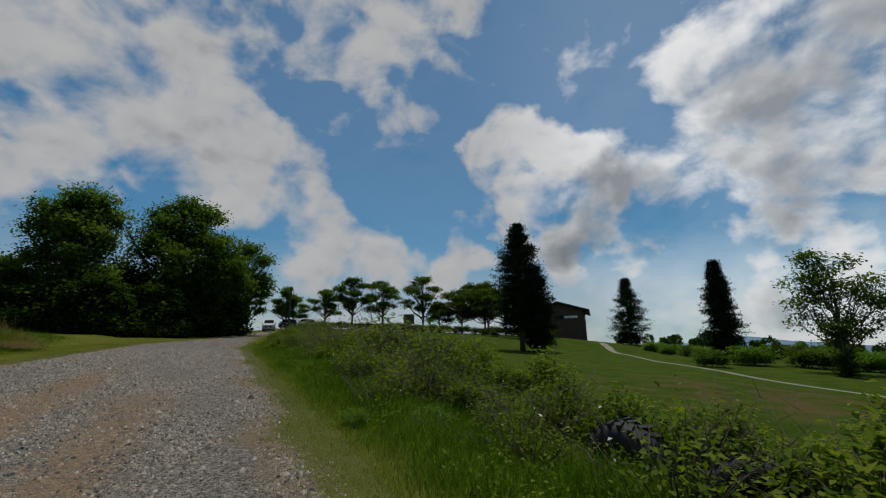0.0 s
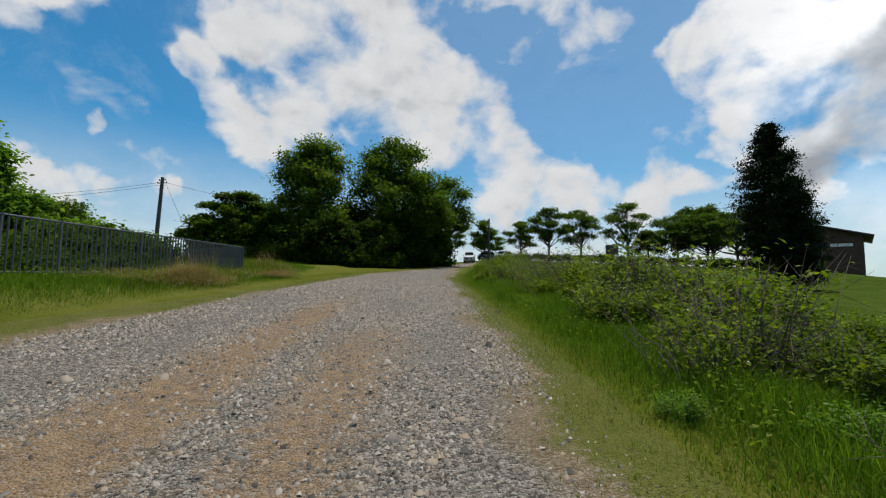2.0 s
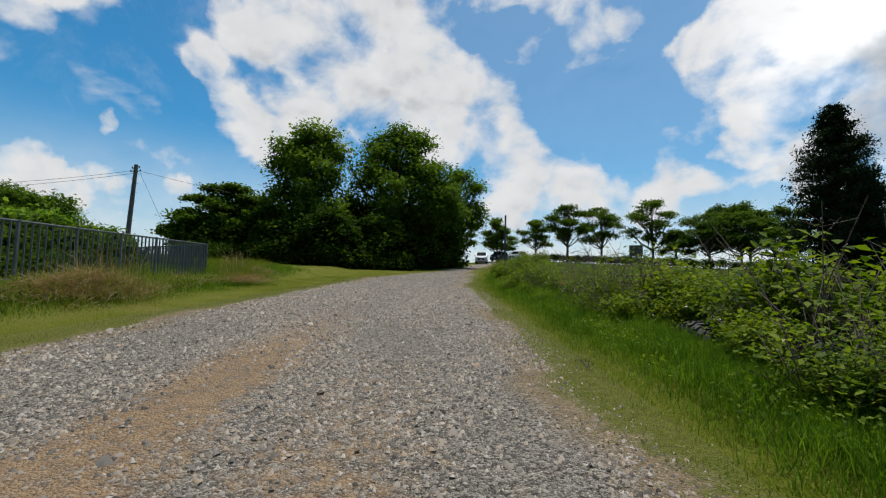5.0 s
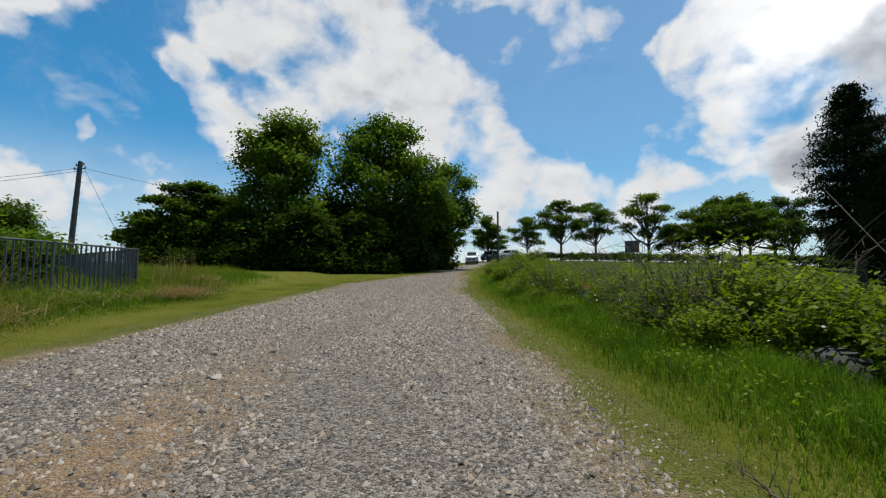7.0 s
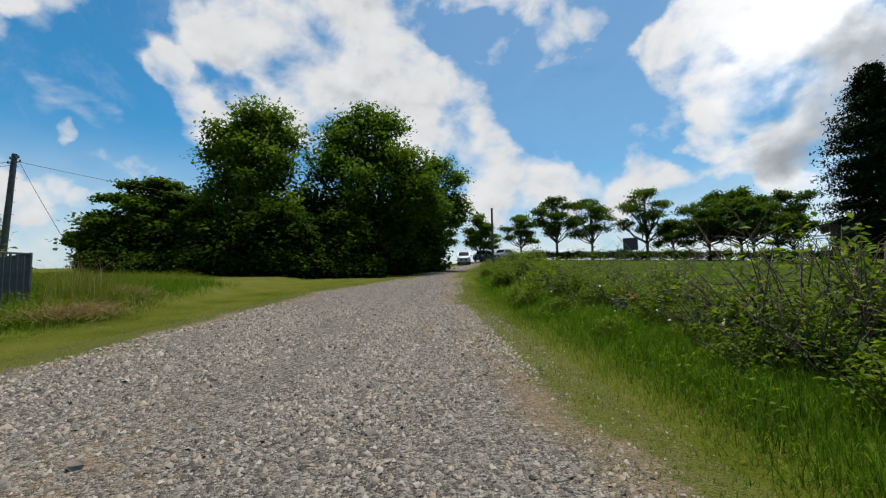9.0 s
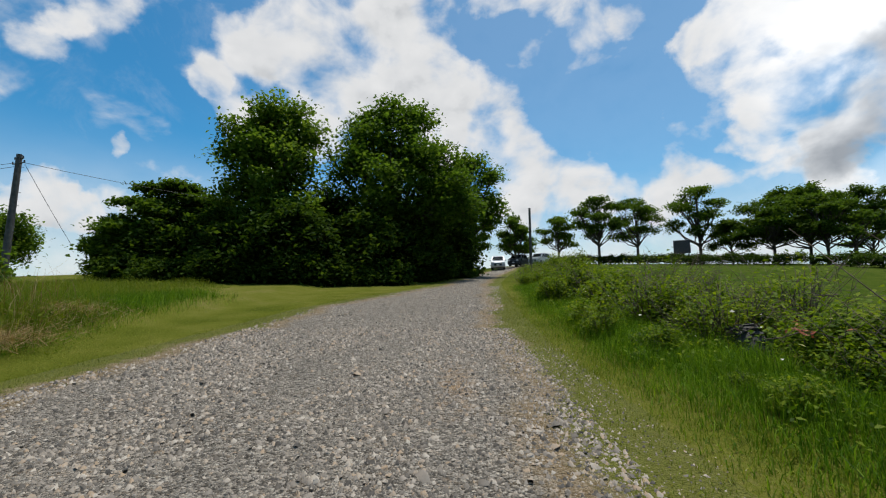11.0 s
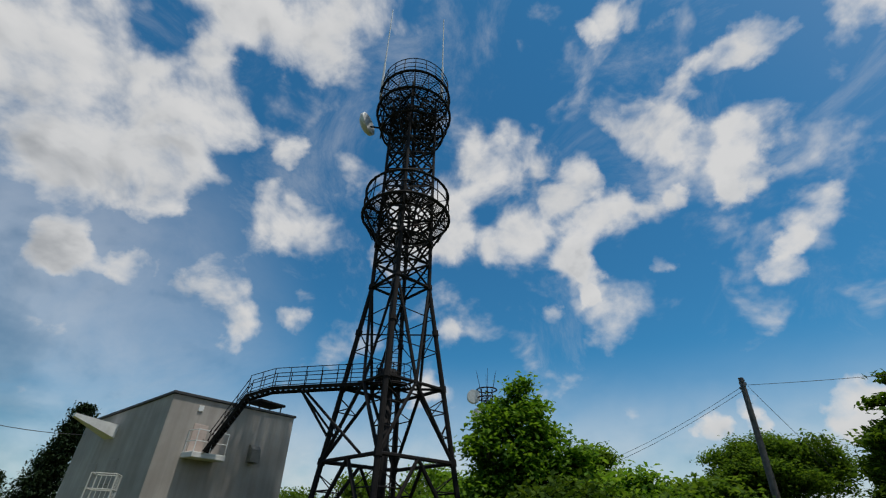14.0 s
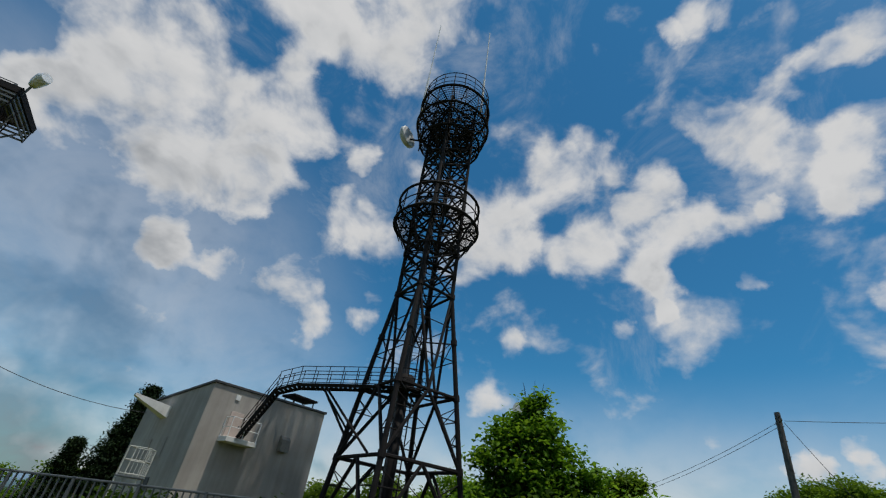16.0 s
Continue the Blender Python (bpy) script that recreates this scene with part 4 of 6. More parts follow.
def make_conifer(label, at, h, w, seed, n=46, group="", lean=(0, 0), skirt=1.2, sprays=20, blunt=3.4):
    """A columnar conifer: rings of drooping branches, each carrying sprays of needles."""
    rng = np.random.default_rng(seed)
    t = thing("conifer", pose(at[0], at[1], h1(at[0], at[1]) - 0.02), label, "conifer tree", group)
    bm = bmesh.new()
    pipe(bm, [(0, 0, -0.2), (lean[0] * 0.3, lean[1] * 0.3, h * 0.35), (lean[0] * 0.7, lean[1] * 0.7, h * 0.7), (lean[0], lean[1], h * 0.985)], [h * 0.022, h * 0.016, h * 0.009, h * 0.002], 8)
    pts = []
    for i in range(n):
        k = (i + 0.5) / n
        z = skirt + (h - skirt) * k
        prof = (0.30 + 0.70 * math.sin(min(1.0, k * 1.9 + 0.32) * math.pi / 2)) * (1 - k ** blunt) + 0.03
        for j in range(7):
            a = rng.uniform(0, math.tau)
            r = w * 0.5 * prof * rng.uniform(0.45, 1.20)
            c = Vector((lean[0] * k, lean[1] * k, z))
            e = c + Vector((r * math.cos(a), r * math.sin(a), r * rng.uniform(-0.18, 0.22)))
            rod(bm, c, e, 0.022, 0.006, 4)
            for s in np.linspace(0.35, 1.0, 5):
                p = c.lerp(e, float(s))
                pts.append(np.array(p) + rng.normal(size=(sprays, 3)) * (0.16 + 0.02 * w, 0.16 + 0.02 * w, 0.15))
    part("trunk", bm, BARK, t)
    part_mesh("foliage", leaf_cloud("foliage", np.concatenate(pts), NEEDLES, 0.27, width=0.42, flat=0.7, rng=rng, droop=-0.25), t)
    return t



def far_woods():
    """Woods on the lower land all round, too many trees to count."""
    rng = np.random.default_rng(61)
    pts = []
    for _ in range(520):
        a = radians(rng.uniform(-175, -52)) if rng.uniform() < 0.7 else radians(rng.uniform(58, 128))
        r = rng.uniform(90, 190)
        x, y, hh = r * math.sin(a), 12 + r * math.cos(a), rng.uniform(3.5, 7.0) * (1.0 if a < 0 else 0.5)
        u = rng.normal(size=(170, 3))
        u /= np.linalg.norm(u, axis=1)[:, None]
        pts.append(u * (hh * 0.5, hh * 0.5, hh * 0.55) * rng.uniform(0.6, 1.05, (170, 1)) + (x, y, h1(x, y) + hh * 0.5))
    tagged(part_mesh("far_woods", leaf_cloud("far_woods", np.concatenate(pts), LEAF_DARK, 0.75, width=0.8, flat=0.7, rng=rng)), "dark green woods covering the lower slopes far off", "woods", kind="stuff")


plant_trees()
far_woods()
make_conifer("tall dark conifer with a bare lower trunk on the lawn", (29.6, 31.0), 14.2, 5.5, 31, 58, "lawn conifers", skirt=2.2)
make_conifer("slim dark conifer close behind a taller one", (31.7, 30.9), 9.4, 3.9, 32, 38, "lawn conifers", skirt=0.5)
make_conifer("pointed dense dark conifer beside the lawn", (61.8, 44.0), 11.0, 6.6, 33, 40, "lawn conifers", skirt=0.2, blunt=1.6)
make_conifer("broad columnar dense conifer beside the lawn", (44.6, 18.4), 9.8, 3.7, 34, 44, "lawn conifers", skirt=0.1, blunt=2.0)
make_conifer("leaning dark cypress behind the grey building", (-33.8, -12.4), 12.2, 6.6, 35, 52, "cypresses", lean=(-0.9, 1.1), skirt=0.2, blunt=0.75)
make_conifer("lower dark cypress behind the grey building", (-33.6, -14.6), 7.6, 4.0, 36, 34, "cypresses", skirt=0.2, blunt=1.4)


# ---- railing ----
def build_railing():
    """Grey steel railing along the bank, turning outward at the corner."""
    turnings = [(-9.0, -9.0), (-9.0, 16.7), (-19.3, 24.4)]
    top = lambda x, y: 2.335 + 0.0235 * y if x > -9.05 else 2.727 + 0.018 * math.hypot(x + 9, y - 16.7)
    t = thing("railing", Matrix(), "grey galvanised steel railing with upright bars", "railing")
    bars = []
    for (xa, ya), (xb, yb) in zip(turnings, turnings[1:]):
        ln = math.hypot(xb - xa, yb - ya)
        panels = round(ln / 1.5)
        a = math.atan2(yb - ya, xb - xa)
        for i in range(panels + 1):
            k = i / panels
            x, y = xa + (xb - xa) * k, ya + (yb - ya) * k
            if i or xa == -9.0 and ya < 0:
                bm = bmesh.new()
                m = pose(x, y, 0, 0, 0, math.degrees(a))
                zt = top(x, y)
                box(bm, (-0.03, -0.03, h1(x, y) - 0.15), (0.03, 0.03, zt + 0.015), m, 0.006)
                box(bm, (-0.036, -0.036, zt + 0.015), (0.036, 0.036, zt + 0.03), m, 0.005)
                part("post", bm, STEEL_GREY, t)
            if i == panels:
                break
            k2 = (i + 1) / panels
            x2, y2 = xa + (xb - xa) * k2, ya + (yb - ya) * k2
            for dz, r in ((0.0, 0.026), (-1.24, 0.018)):
                rb = bmesh.new()
                rod(rb, (x, y, top(x, y) + dz), (x2, y2, top(x2, y2) + dz), r, n=8)
                part("rail", rb, STEEL_GREY, t)
            n = 9
            for j in range(1, n):
                u = j / n
                xx, yy = x + (x2 - x) * u, y + (y2 - y) * u
                bars.append((xx, yy, top(xx, yy), a))
    bm = bmesh.new()
    box(bm, (-0.02, -0.009, -1.25), (0.02, 0.009, -0.005))
    first = part("bar", bm, STEEL_GREY, t)
    first.matrix_basis = pose(*bars[0][:3], 0, 0, math.degrees(bars[0][3]) + 90)
    for x, y, z, a in bars[1:]:
        o = new("bar", first.data)
        o.parent = t
        o.matrix_basis = pose(x, y, z, 0, 0, math.degrees(a) + 90)


build_railing()


# ---- radio tower ----
TX, TY = -24.15, 12.0


def half(z):
    """Half the diagonal of the square tower at a height."""
    return 1.82 + max(0.0, 15.4 - z) * 0.152


def corner(k, z):
    a = k * math.pi / 2 + radians(-4)
    return Vector((TX + half(z) * math.cos(a), TY + half(z) * math.sin(a), z))


def build_tower():
    ground = h1(TX, TY) - 0.3
    t = thing("radio_tower", Matrix(), "tall dark steel lattice radio tower with round platforms", "radio tower")
    for k in range(4):
        bm = bmesh.new()
        z0 = h1(*corner(k, 0.0).xy) - 0.2
        rod(bm, corner(k, z0), corner(k, 15.4), 0.15, 0.14, 8)
        rod(bm, corner(k, 15.4), corner(k, 33.9), 0.14, 0.10, 8)
        for z in (5.3, 9.0, 12.3, 15.4, 18.6):
            rod(bm, corner(k, z - 0.16), corner(k, z + 0.16), 0.2, n=8)
        part("leg", bm, STEEL_DARK, t)
        bm = bmesh.new()
        box(bm, (-0.45, -0.45, -0.6), (0.45, 0.45, 0.35), Matrix.Translation(corner(k, z0 + 0.2)), 0.03)
        part("footing", bm, CONCRETE, t, "concrete footing")
    levels = [1.4, 5.3, 9.0, 15.4]
    for a, b in zip(levels, levels[1:]):
        for k in range(4):
            bm = bmesh.new()
            p, q, r, s = corner(k, a), corner(k + 1, a), corner(k + 1, b), corner(k, b)
            top = (r + s) / 2
            base = (p + q) / 2
            rod(bm, s, r, 0.1)
            if b < 15:
                rod(bm, p, top, 0.1)
                rod(bm, q, top, 0.1)
            else:
                rod(bm, s, base, 0.09)
                rod(bm, r, base, 0.09)
            for u in (0.33, 0.66):
                e, f = (p.lerp(s, u), p.lerp(top, u)) if b < 15 else (p.lerp(s, u), base.lerp(s, u))
                g, h = (q.lerp(r, u), q.lerp(top, u)) if b < 15 else (q.lerp(r, u), base.lerp(r, u))
                rod(bm, e, f, 0.035)
                rod(bm, g, h, 0.035)
                u2 = u + 0.2
                rod(bm, p.lerp(s, u2), f, 0.03)
                rod(bm, q.lerp(r, u2), h, 0.03)
                if b > 15:
                    rod(bm, f, h, 0.035)
            part("brace", bm, STEEL_DARK, t)
    z = 15.4
    while z < 32.0:
        for k in range(4):
            bm = bmesh.new()
            p, q, r, s = corner(k, z), corner(k + 1, z), corner(k + 1, z + 1.72), corner(k, z + 1.72)
            rod(bm, p, r, 0.07)
            rod(bm, q, s, 0.07)
            rod(bm, s, r, 0.07)
            rod(bm, p.lerp(s, 0.5), q.lerp(r, 0.5), 0.03)
            part("brace", bm, STEEL_DARK, t)
        z += 1.72
    for k in range(2):
        for z in (9.0, 12.2, 15.4, 18.8, 22.2, 25.7, 29.1):
            bm = bmesh.new()
            rod(bm, corner(k, z), corner(k + 2, z), 0.045)
            part("cross_tie", bm, STEEL_DARK, t)
    # ladder with hoops and the bundle of feeder cables up the middle
    bm = bmesh.new()
    for s in (-0.22, 0.22):
        rod(bm, (TX - 0.1, TY + s, ground + 1), (TX - 0.1, TY + s, 34.6), 0.04)
    for i in range(int((33.6 - ground) / 0.34)):
        rod(bm, (TX - 0.1, TY - 0.22, ground + 1 + i * 0.34), (TX - 0.1, TY + 0.22, ground + 1 + i * 0.34), 0.014, n=4)
    for i in range(22):
        ring(bm, (TX - 0.42, TY, 10.3 + i * 1.03), 0.38, 0.018, 12, 4)
    part("ladder", bm, STEEL_DARK, t, "caged ladder")
    for i in range(7):
        bm = bmesh.new()
        y = TY - 0.5 + 0.1 * (i % 4)
        x = TX + 0.25 + 0.1 * (i // 4)
        rod(bm, (x, y, ground), (x, y, 33.0 - i * 0.6), 0.06, n=6)
        part("feeder_cable", bm, CABLE, t)
    bm = bmesh.new()
    pipe(bm, [(TX + 0.1, TY - 0.3, ground), (TX + 0.1, TY - 0.3, 9.3)], 0.34, 10)
    pipe(bm, [(TX + 0.1, TY - 0.3, 9.3), (TX + 0.1, TY - 0.3, 10.0)], [0.6, 0.5], 10)
    part("cable_shaft", bm, STEEL_DARK, t)

    def gallery(name, rings, uprights, floors, inner, n=24, brace=True):
        body = None
        for z, r, tube in rings:
            g = bmesh.new()
            ring(g, (TX, TY, z), r, tube, 32)
            k = part("ring" if body else name, g, STEEL_DARK, body or t)
            body = body or k
        for (za, ra), (zb, rb) in uprights:
            for i in range(n):
                a = i * math.tau / n
                if za < zb:
                    g = bmesh.new()
                    rod(g, (TX + ra * math.cos(a), TY + ra * math.sin(a), za), (TX + rb * math.cos(a), TY + rb * math.sin(a), zb), 0.036, n=5)
                    part("upright", g, STEEL_DARK, body)
                if brace and i % 2 == 0:
                    b = (i + 2) * math.tau / n
                    g = bmesh.new()
                    rod(g, (TX + ra * math.cos(a), TY + ra * math.sin(a), za), (TX + rb * math.cos(b), TY + rb * math.sin(b), zb), 0.028, n=4)
                    part("brace", g, STEEL_DARK, body)
        for z, r in floors:
            f = bmesh.new()
            for i in range(16):
                a = i * math.tau / 16
                rod(f, (TX + inner * math.cos(a), TY + inner * math.sin(a), z), (TX + r * math.cos(a), TY + r * math.sin(a), z), 0.06, n=4)
            for q in np.linspace(inner, r, 12):
                ring(f, (TX, TY, z + 0.05), float(q), 0.026, 32, 4)
            for i in range(64):
                a = i * math.tau / 64
                rod(f, (TX + inner * math.cos(a), TY + inner * math.sin(a), z + 0.05), (TX + r * math.cos(a), TY + r * math.sin(a), z + 0.05), 0.016, n=4)
            part("grating", f, STEEL_DARK, body)
        return body

    gallery("lower_gallery", [(18.6, 1.85, 0.07), (20.8, 3.05, 0.11), (22.8, 2.98, 0.10), (20.8, 1.9, 0.06), (21.8, 3.03, 0.05)], [((20.8, 3.05), (22.8, 2.98)), ((19.6, 2.5), (20.8, 3.05))], [(20.85, 3.0)], 1.85, 16)
    for i in range(8):
        a = i * math.tau / 8 + 0.3
        g = bmesh.new()
        rod(g, (TX + 1.6 * math.cos(a), TY + 1.6 * math.sin(a), 18.2), (TX + 3.05 * math.cos(a), TY + 3.05 * math.sin(a), 20.8), 0.08, n=5)
        part("gallery_strut", g, STEEL_DARK, t)
        g = bmesh.new()
        rod(g, (TX + 3.05 * math.cos(a), TY + 3.05 * math.sin(a), 20.8), (TX + 1.5 * math.cos(a), TY + 1.5 * math.sin(a), 22.6), 0.06, n=5)
        part("gallery_strut", g, STEEL_DARK, t)
        g = bmesh.new()
        rod(g, (TX + 1.5 * math.cos(a), TY + 1.5 * math.sin(a), 28.2), (TX + 2.5 * math.cos(a), TY + 2.5 * math.sin(a), 29.6), 0.08, n=5)
        part("gallery_strut", g, STEEL_DARK, t)
        g = bmesh.new()
        rod(g, (TX + 1.5 * math.cos(a), TY + 1.5 * math.sin(a), 33.6), (TX + 2.95 * math.cos(a), TY + 2.95 * math.sin(a), 31.6), 0.07, n=5)
        part("gallery_strut", g, STEEL_DARK, t)
    gallery("upper_gallery", [(29.5, 2.5, 0.09), (31.6, 3.05, 0.11), (33.8, 2.98, 0.12), (30.6, 2.85, 0.05)], [((29.5, 2.5), (31.6, 3.05)), ((31.6, 3.05), (33.8, 2.98))], [(29.6, 2.4), (31.6, 3.0), (33.8, 2.9)], 0.6, 16)
    gallery("guard_rail", [(34.4, 2.92, 0.03), (35.0, 2.9, 0.03), (35.6, 2.88, 0.04)], [((33.8, 2.92), (35.6, 2.88))], [], 0.6, 20, False)
    # drum dish on a bracket and two whip aerials
    bm = bmesh.new()
    prof = [(0.0, 0.34), (0.35, 0.30), (0.7, 0.18), (0.92, 0.0), (0.98, -0.06), (0.98, -0.32), (0.9, -0.36), (0.0, -0.36)]
    rows = [[bm.verts.new((r * math.cos(i * math.tau / 24), r * math.sin(i * math.tau / 24), z)) for i in range(24)] for r, z in prof if r]
    tip, cap = bm.verts.new((0, 0, 0.34)), bm.verts.new((0, 0, -0.36))
    for i in range(24):
        for p, q in zip(rows, rows[1:]):
            bm.faces.new((p[i], p[(i + 1) % 24], q[(i + 1) % 24], q[i])).smooth = True
        bm.faces.new((tip, rows[0][(i + 1) % 24], rows[0][i]))
        bm.faces.new((cap, rows[-1][i], rows[-1][(i + 1) % 24]))
    d = part("dish", bm, DISH, t, "pale round dish antenna")
    d.matrix_basis = pose(TX - 0.2, TY - 3.95, 30.6, 96, 0, -24)
    bm = bmesh.new()
    rod(bm, (TX - 0.3, TY - 1.7, 30.3), (TX - 0.25, TY - 3.6, 30.5), 0.08)
    rod(bm, (TX - 0.3, TY - 2.6, 29.2), (TX - 0.3, TY - 2.6, 32.2), 0.06)
    part("bracket", bm, STEEL_DARK, t)
    for s, zt in ((-1, 47.2), (1, 46.0)):
        bm = bmesh.new()
        x, y = TX + 0.6, TY - 0.3 + s * 2.62
        rod(bm, (x, y, 33.4), (x, y, 38.0), 0.1, n=6)
        rod(bm, (x, y, 38.0), (x, y, zt), 0.06, 0.045, 6)
        part("whip_aerial", bm, DISH, t, "pale upright whip aerial")
    # access gallery at the foot of the shaft and the bridge to the building
    bm = bmesh.new()
    for k in range(4):
        rod(bm, corner(k, 9.0), Vector((TX, TY, 9.0)), 0.07)
        rod(bm, corner(k, 9.05).lerp(corner(k + 1, 9.05), 0.5), Vector((TX, TY, 9.0)), 0.05)
    ring(bm, (TX, TY, 9.15), 1.0, 0.05, 20)
    for q in (0.4, 0.55, 0.7, 0.85):
        ring(bm, (TX, TY, 9.1), q, 0.05, 16, 4)
    for i in range(10):
        a = i * math.tau / 10
        rod(bm, (TX + math.cos(a), TY + math.sin(a), 9.1), (TX + math.cos(a), TY + math.sin(a), 10.2), 0.022, n=4)
    ring(bm, (TX, TY, 10.2), 1.0, 0.025, 20)
    ring(bm, (TX, TY, 9.65), 1.0, 0.02, 20)
    part("service_platform", bm, STEEL_DARK, t)
    return t


def build_bridge():
    t = thing("footbridge", Matrix(), "narrow dark steel footbridge with hand rails and steep stair", "footbridge")
    line = [Vector((TX + 0.6, TY - 0.8, 9.02)), Vector((-23.9, 8.9, 8.95)), Vector((-24.35, 5.4, 8.78)), Vector((-24.75, 4.0, 8.45))]
    foot = Vector((-25.65, 2.2, 5.75))
    side = Vector((0.45, 0.08, 0))
    bm = bmesh.new()
    for a, b in zip(line, line[1:]):
        for s in (-1, 1):
            rod(bm, a + side * s, b + side * s, 0.12, n=4)
        n = max(2, int((b - a).length / 0.28))
        for i in range(n + 1):
            c = a.lerp(b, i / n)
            pb = bmesh.new()
            rod(pb, c - side, c + side, 0.085, n=4)
            part("deck_plank", pb, STEEL_DARK, t)
    part("stringer", bm, STEEL_DARK, t)
    for s in (-1, 1):
        bm = bmesh.new()
        for a, b in zip(line, line[1:]):
            n = max(1, round((b - a).length / 0.8))
            for i in range(n + 1):
                c = a.lerp(b, i / n) + side * s
                rod(bm, c, c + Vector((0, 0, 1.1)), 0.024, n=5)
            for z in (0.15, 0.62, 1.1):
                rod(bm, a + side * s + Vector((0, 0, z)), b + side * s + Vector((0, 0, z)), 0.024, n=5)
        a, b = line[-1], foot
        for z in (0.55, 0.95):
            rod(bm, a + side * s + Vector((0, 0, z)), b + side * s * 0.8 + Vector((0, 0, z)), 0.024, n=5)
        for u in (0.0, 0.3, 0.6, 0.95):
            c = a.lerp(b, u) + side * s * (1 - 0.2 * u)
            rod(bm, c, c + Vector((0, 0, 0.95)), 0.022, n=5)
        part("hand_rail", bm, STEEL_DARK, t)
    bm = bmesh.new()
    for s in (-1, 1):
        rod(bm, line[-1] + side * s, foot + side * s * 0.8, 0.11, n=4)
    for i in range(15):
        c = line[-1].lerp(foot, (i + 0.5) / 15)
        box(bm, (-0.42, -0.11, -0.02), (0.42, 0.11, 0.02), Matrix.Translation(c) @ pose(0, 0, 0, 0, 0, 10))
    part("stair", bm, STEEL_DARK, t, "steep stair down to the balcony")
    bm = bmesh.new()
    rod(bm, (-24.2, 7.0, 8.8), corner(3, 6.4), 0.07)
    rod(bm, (-23.8, 7.0, 8.8), corner(3, 6.4) + Vector((0.3, 0.4, 0)), 0.06)
    rod(bm, (-24.2, 7.2, 8.8), corner(0, 5.4).lerp(corner(3, 5.4), 0.3), 0.07)
    part("strut", bm, STEEL_DARK, t)


build_tower()
build_bridge()


# ---- grey equipment building ----
def build_station():
    gz = min(h1(-24.2, 0.3), h1(-31, -6)) - 0.4
    m = pose(-24.23, 0.31, 0, 0, 0, math.degrees(math.atan2(4.7, -7.03)))
    # local x runs along the tower-side wall, local y out of it toward the tower is negative
    t = thing("equipment_building", m, "plain grey rendered building with a sloping flat roof", "building")
    L, D, zt = 8.46, 8.6, 8.45
    bm = bmesh.new()
    box(bm, (0, 0, gz), (L, D, zt), None, 0.02)
    for v in bm.verts:
        if v.co.z > zt - 0.1:
            v.co.z += 0.035 * v.co.x - 0.1 * v.co.y
    part("wall", bm, CONCRETE, t)
    bm = bmesh.new()
    box(bm, (-0.1, -0.1, zt), (L + 0.1, D + 0.1, zt + 0.14), None, 0.015)
    for v in bm.verts:
        v.co.z += 0.035 * v.co.x - 0.1 * v.co.y + 0.004
    part("roof", bm, ROOF_DARK, t, "dark flat roof with a metal edge")
    # balcony with white guard and a door behind it
    bm = bmesh.new()
    box(bm, (1.35, -1.0, 5.45), (3.35, -0.003, 5.72), None, 0.02)
    bal = part("balcony", bm, CONCRETE_PALE, t, "small pale concrete balcony")
    bm = bmesh.new()
    for x, y in ((1.42, -0.93), (2.35, -0.93), (3.28, -0.93), (1.42, -0.06)):
        rod(bm, (x, y, 5.7), (x, y, 6.8), 0.024, n=6)
    for z in (6.25, 6.8):
        rod(bm, (1.42, -0.93, z), (3.28, -0.93, z), 0.024, n=6)
        rod(bm, (1.42, -0.93, z), (1.42, -0.06, z), 0.024, n=6)
    part("guard", bm, STEEL_WHITE, bal, "white tubular guard rail")
    bm = bmesh.new()
    box(bm, (1.6, -0.05, 5.73), (2.45, -0.004, 7.2), None, 0.01)
    dr = part("door", bm, plain("faded_pink_paint", (0.42, 0.33, 0.28), (0.52, 0.42, 0.36), 0.6), t, "faded pinkish steel door")
    bm = bmesh.new()
    box(bm, (2.32, -0.1, 6.35), (2.38, -0.05, 6.5), None, 0.006)
    part("door_handle", bm, STEEL_GREY, dr)
    # ventilation hood
    for x, z in ((5.75, 6.15), (5.6, 2.6)):
        bm = bmesh.new()
        vs = [(-0.33, 0, -0.45), (0.33, 0, -0.45), (0.33, 0, 0.5), (-0.33, 0, 0.5), (-0.33, -0.42, -0.45), (0.33, -0.42, -0.45), (0.33, -0.34, 0.25), (-0.33, -0.34, 0.25), (0.33, -0.15, 0.46), (-0.33, -0.15, 0.46)]
        b = [bm.verts.new((x + p[0], p[1] - 0.004, z + p[2])) for p in vs]
        for f in ((0, 3, 9, 7, 4), (1, 5, 6, 8, 2), (4, 7, 6, 5), (7, 9, 8, 6), (9, 3, 2, 8), (0, 4, 5, 1), (0, 1, 2, 3)):
            bm.faces.new([b[i] for i in f])
        part("vent_hood", bm, HOOD, t, "metal ventilation hood")
    bm = bmesh.new()
    box(bm, (1.55, -0.06, 7.85), (1.85, -0.003, 8.15), None, 0.01)
    part("wall_light", bm, STEEL_WHITE, t, "small white wall fitting")
    # canopy on the other wall, with louvres and a recessed door
    bm = bmesh.new()
    vs = [(-2.2, 4.9, 7.62), (-2.2, 5.2, 7.62), (0, 4.6, 7.35), (0, 5.7, 7.35), (-2.2, 4.9, 7.45), (-2.2, 5.2, 7.45), (0, 4.6, 6.65), (0, 5.7, 6.65)]
    b = [bm.verts.new((p[0] - 0.003, p[1], p[2] - 0.12)) for p in vs]
    for f in ((0, 2, 3, 1), (4, 5, 7, 6), (0, 1, 5, 4), (2, 6, 7, 3), (0, 4, 6, 2), (1, 3, 7, 5)):
        bm.faces.new([b[i] for i in f])
    part("bracket_arm", bm, CONCRETE_PALE, t, "white tapering wall bracket")
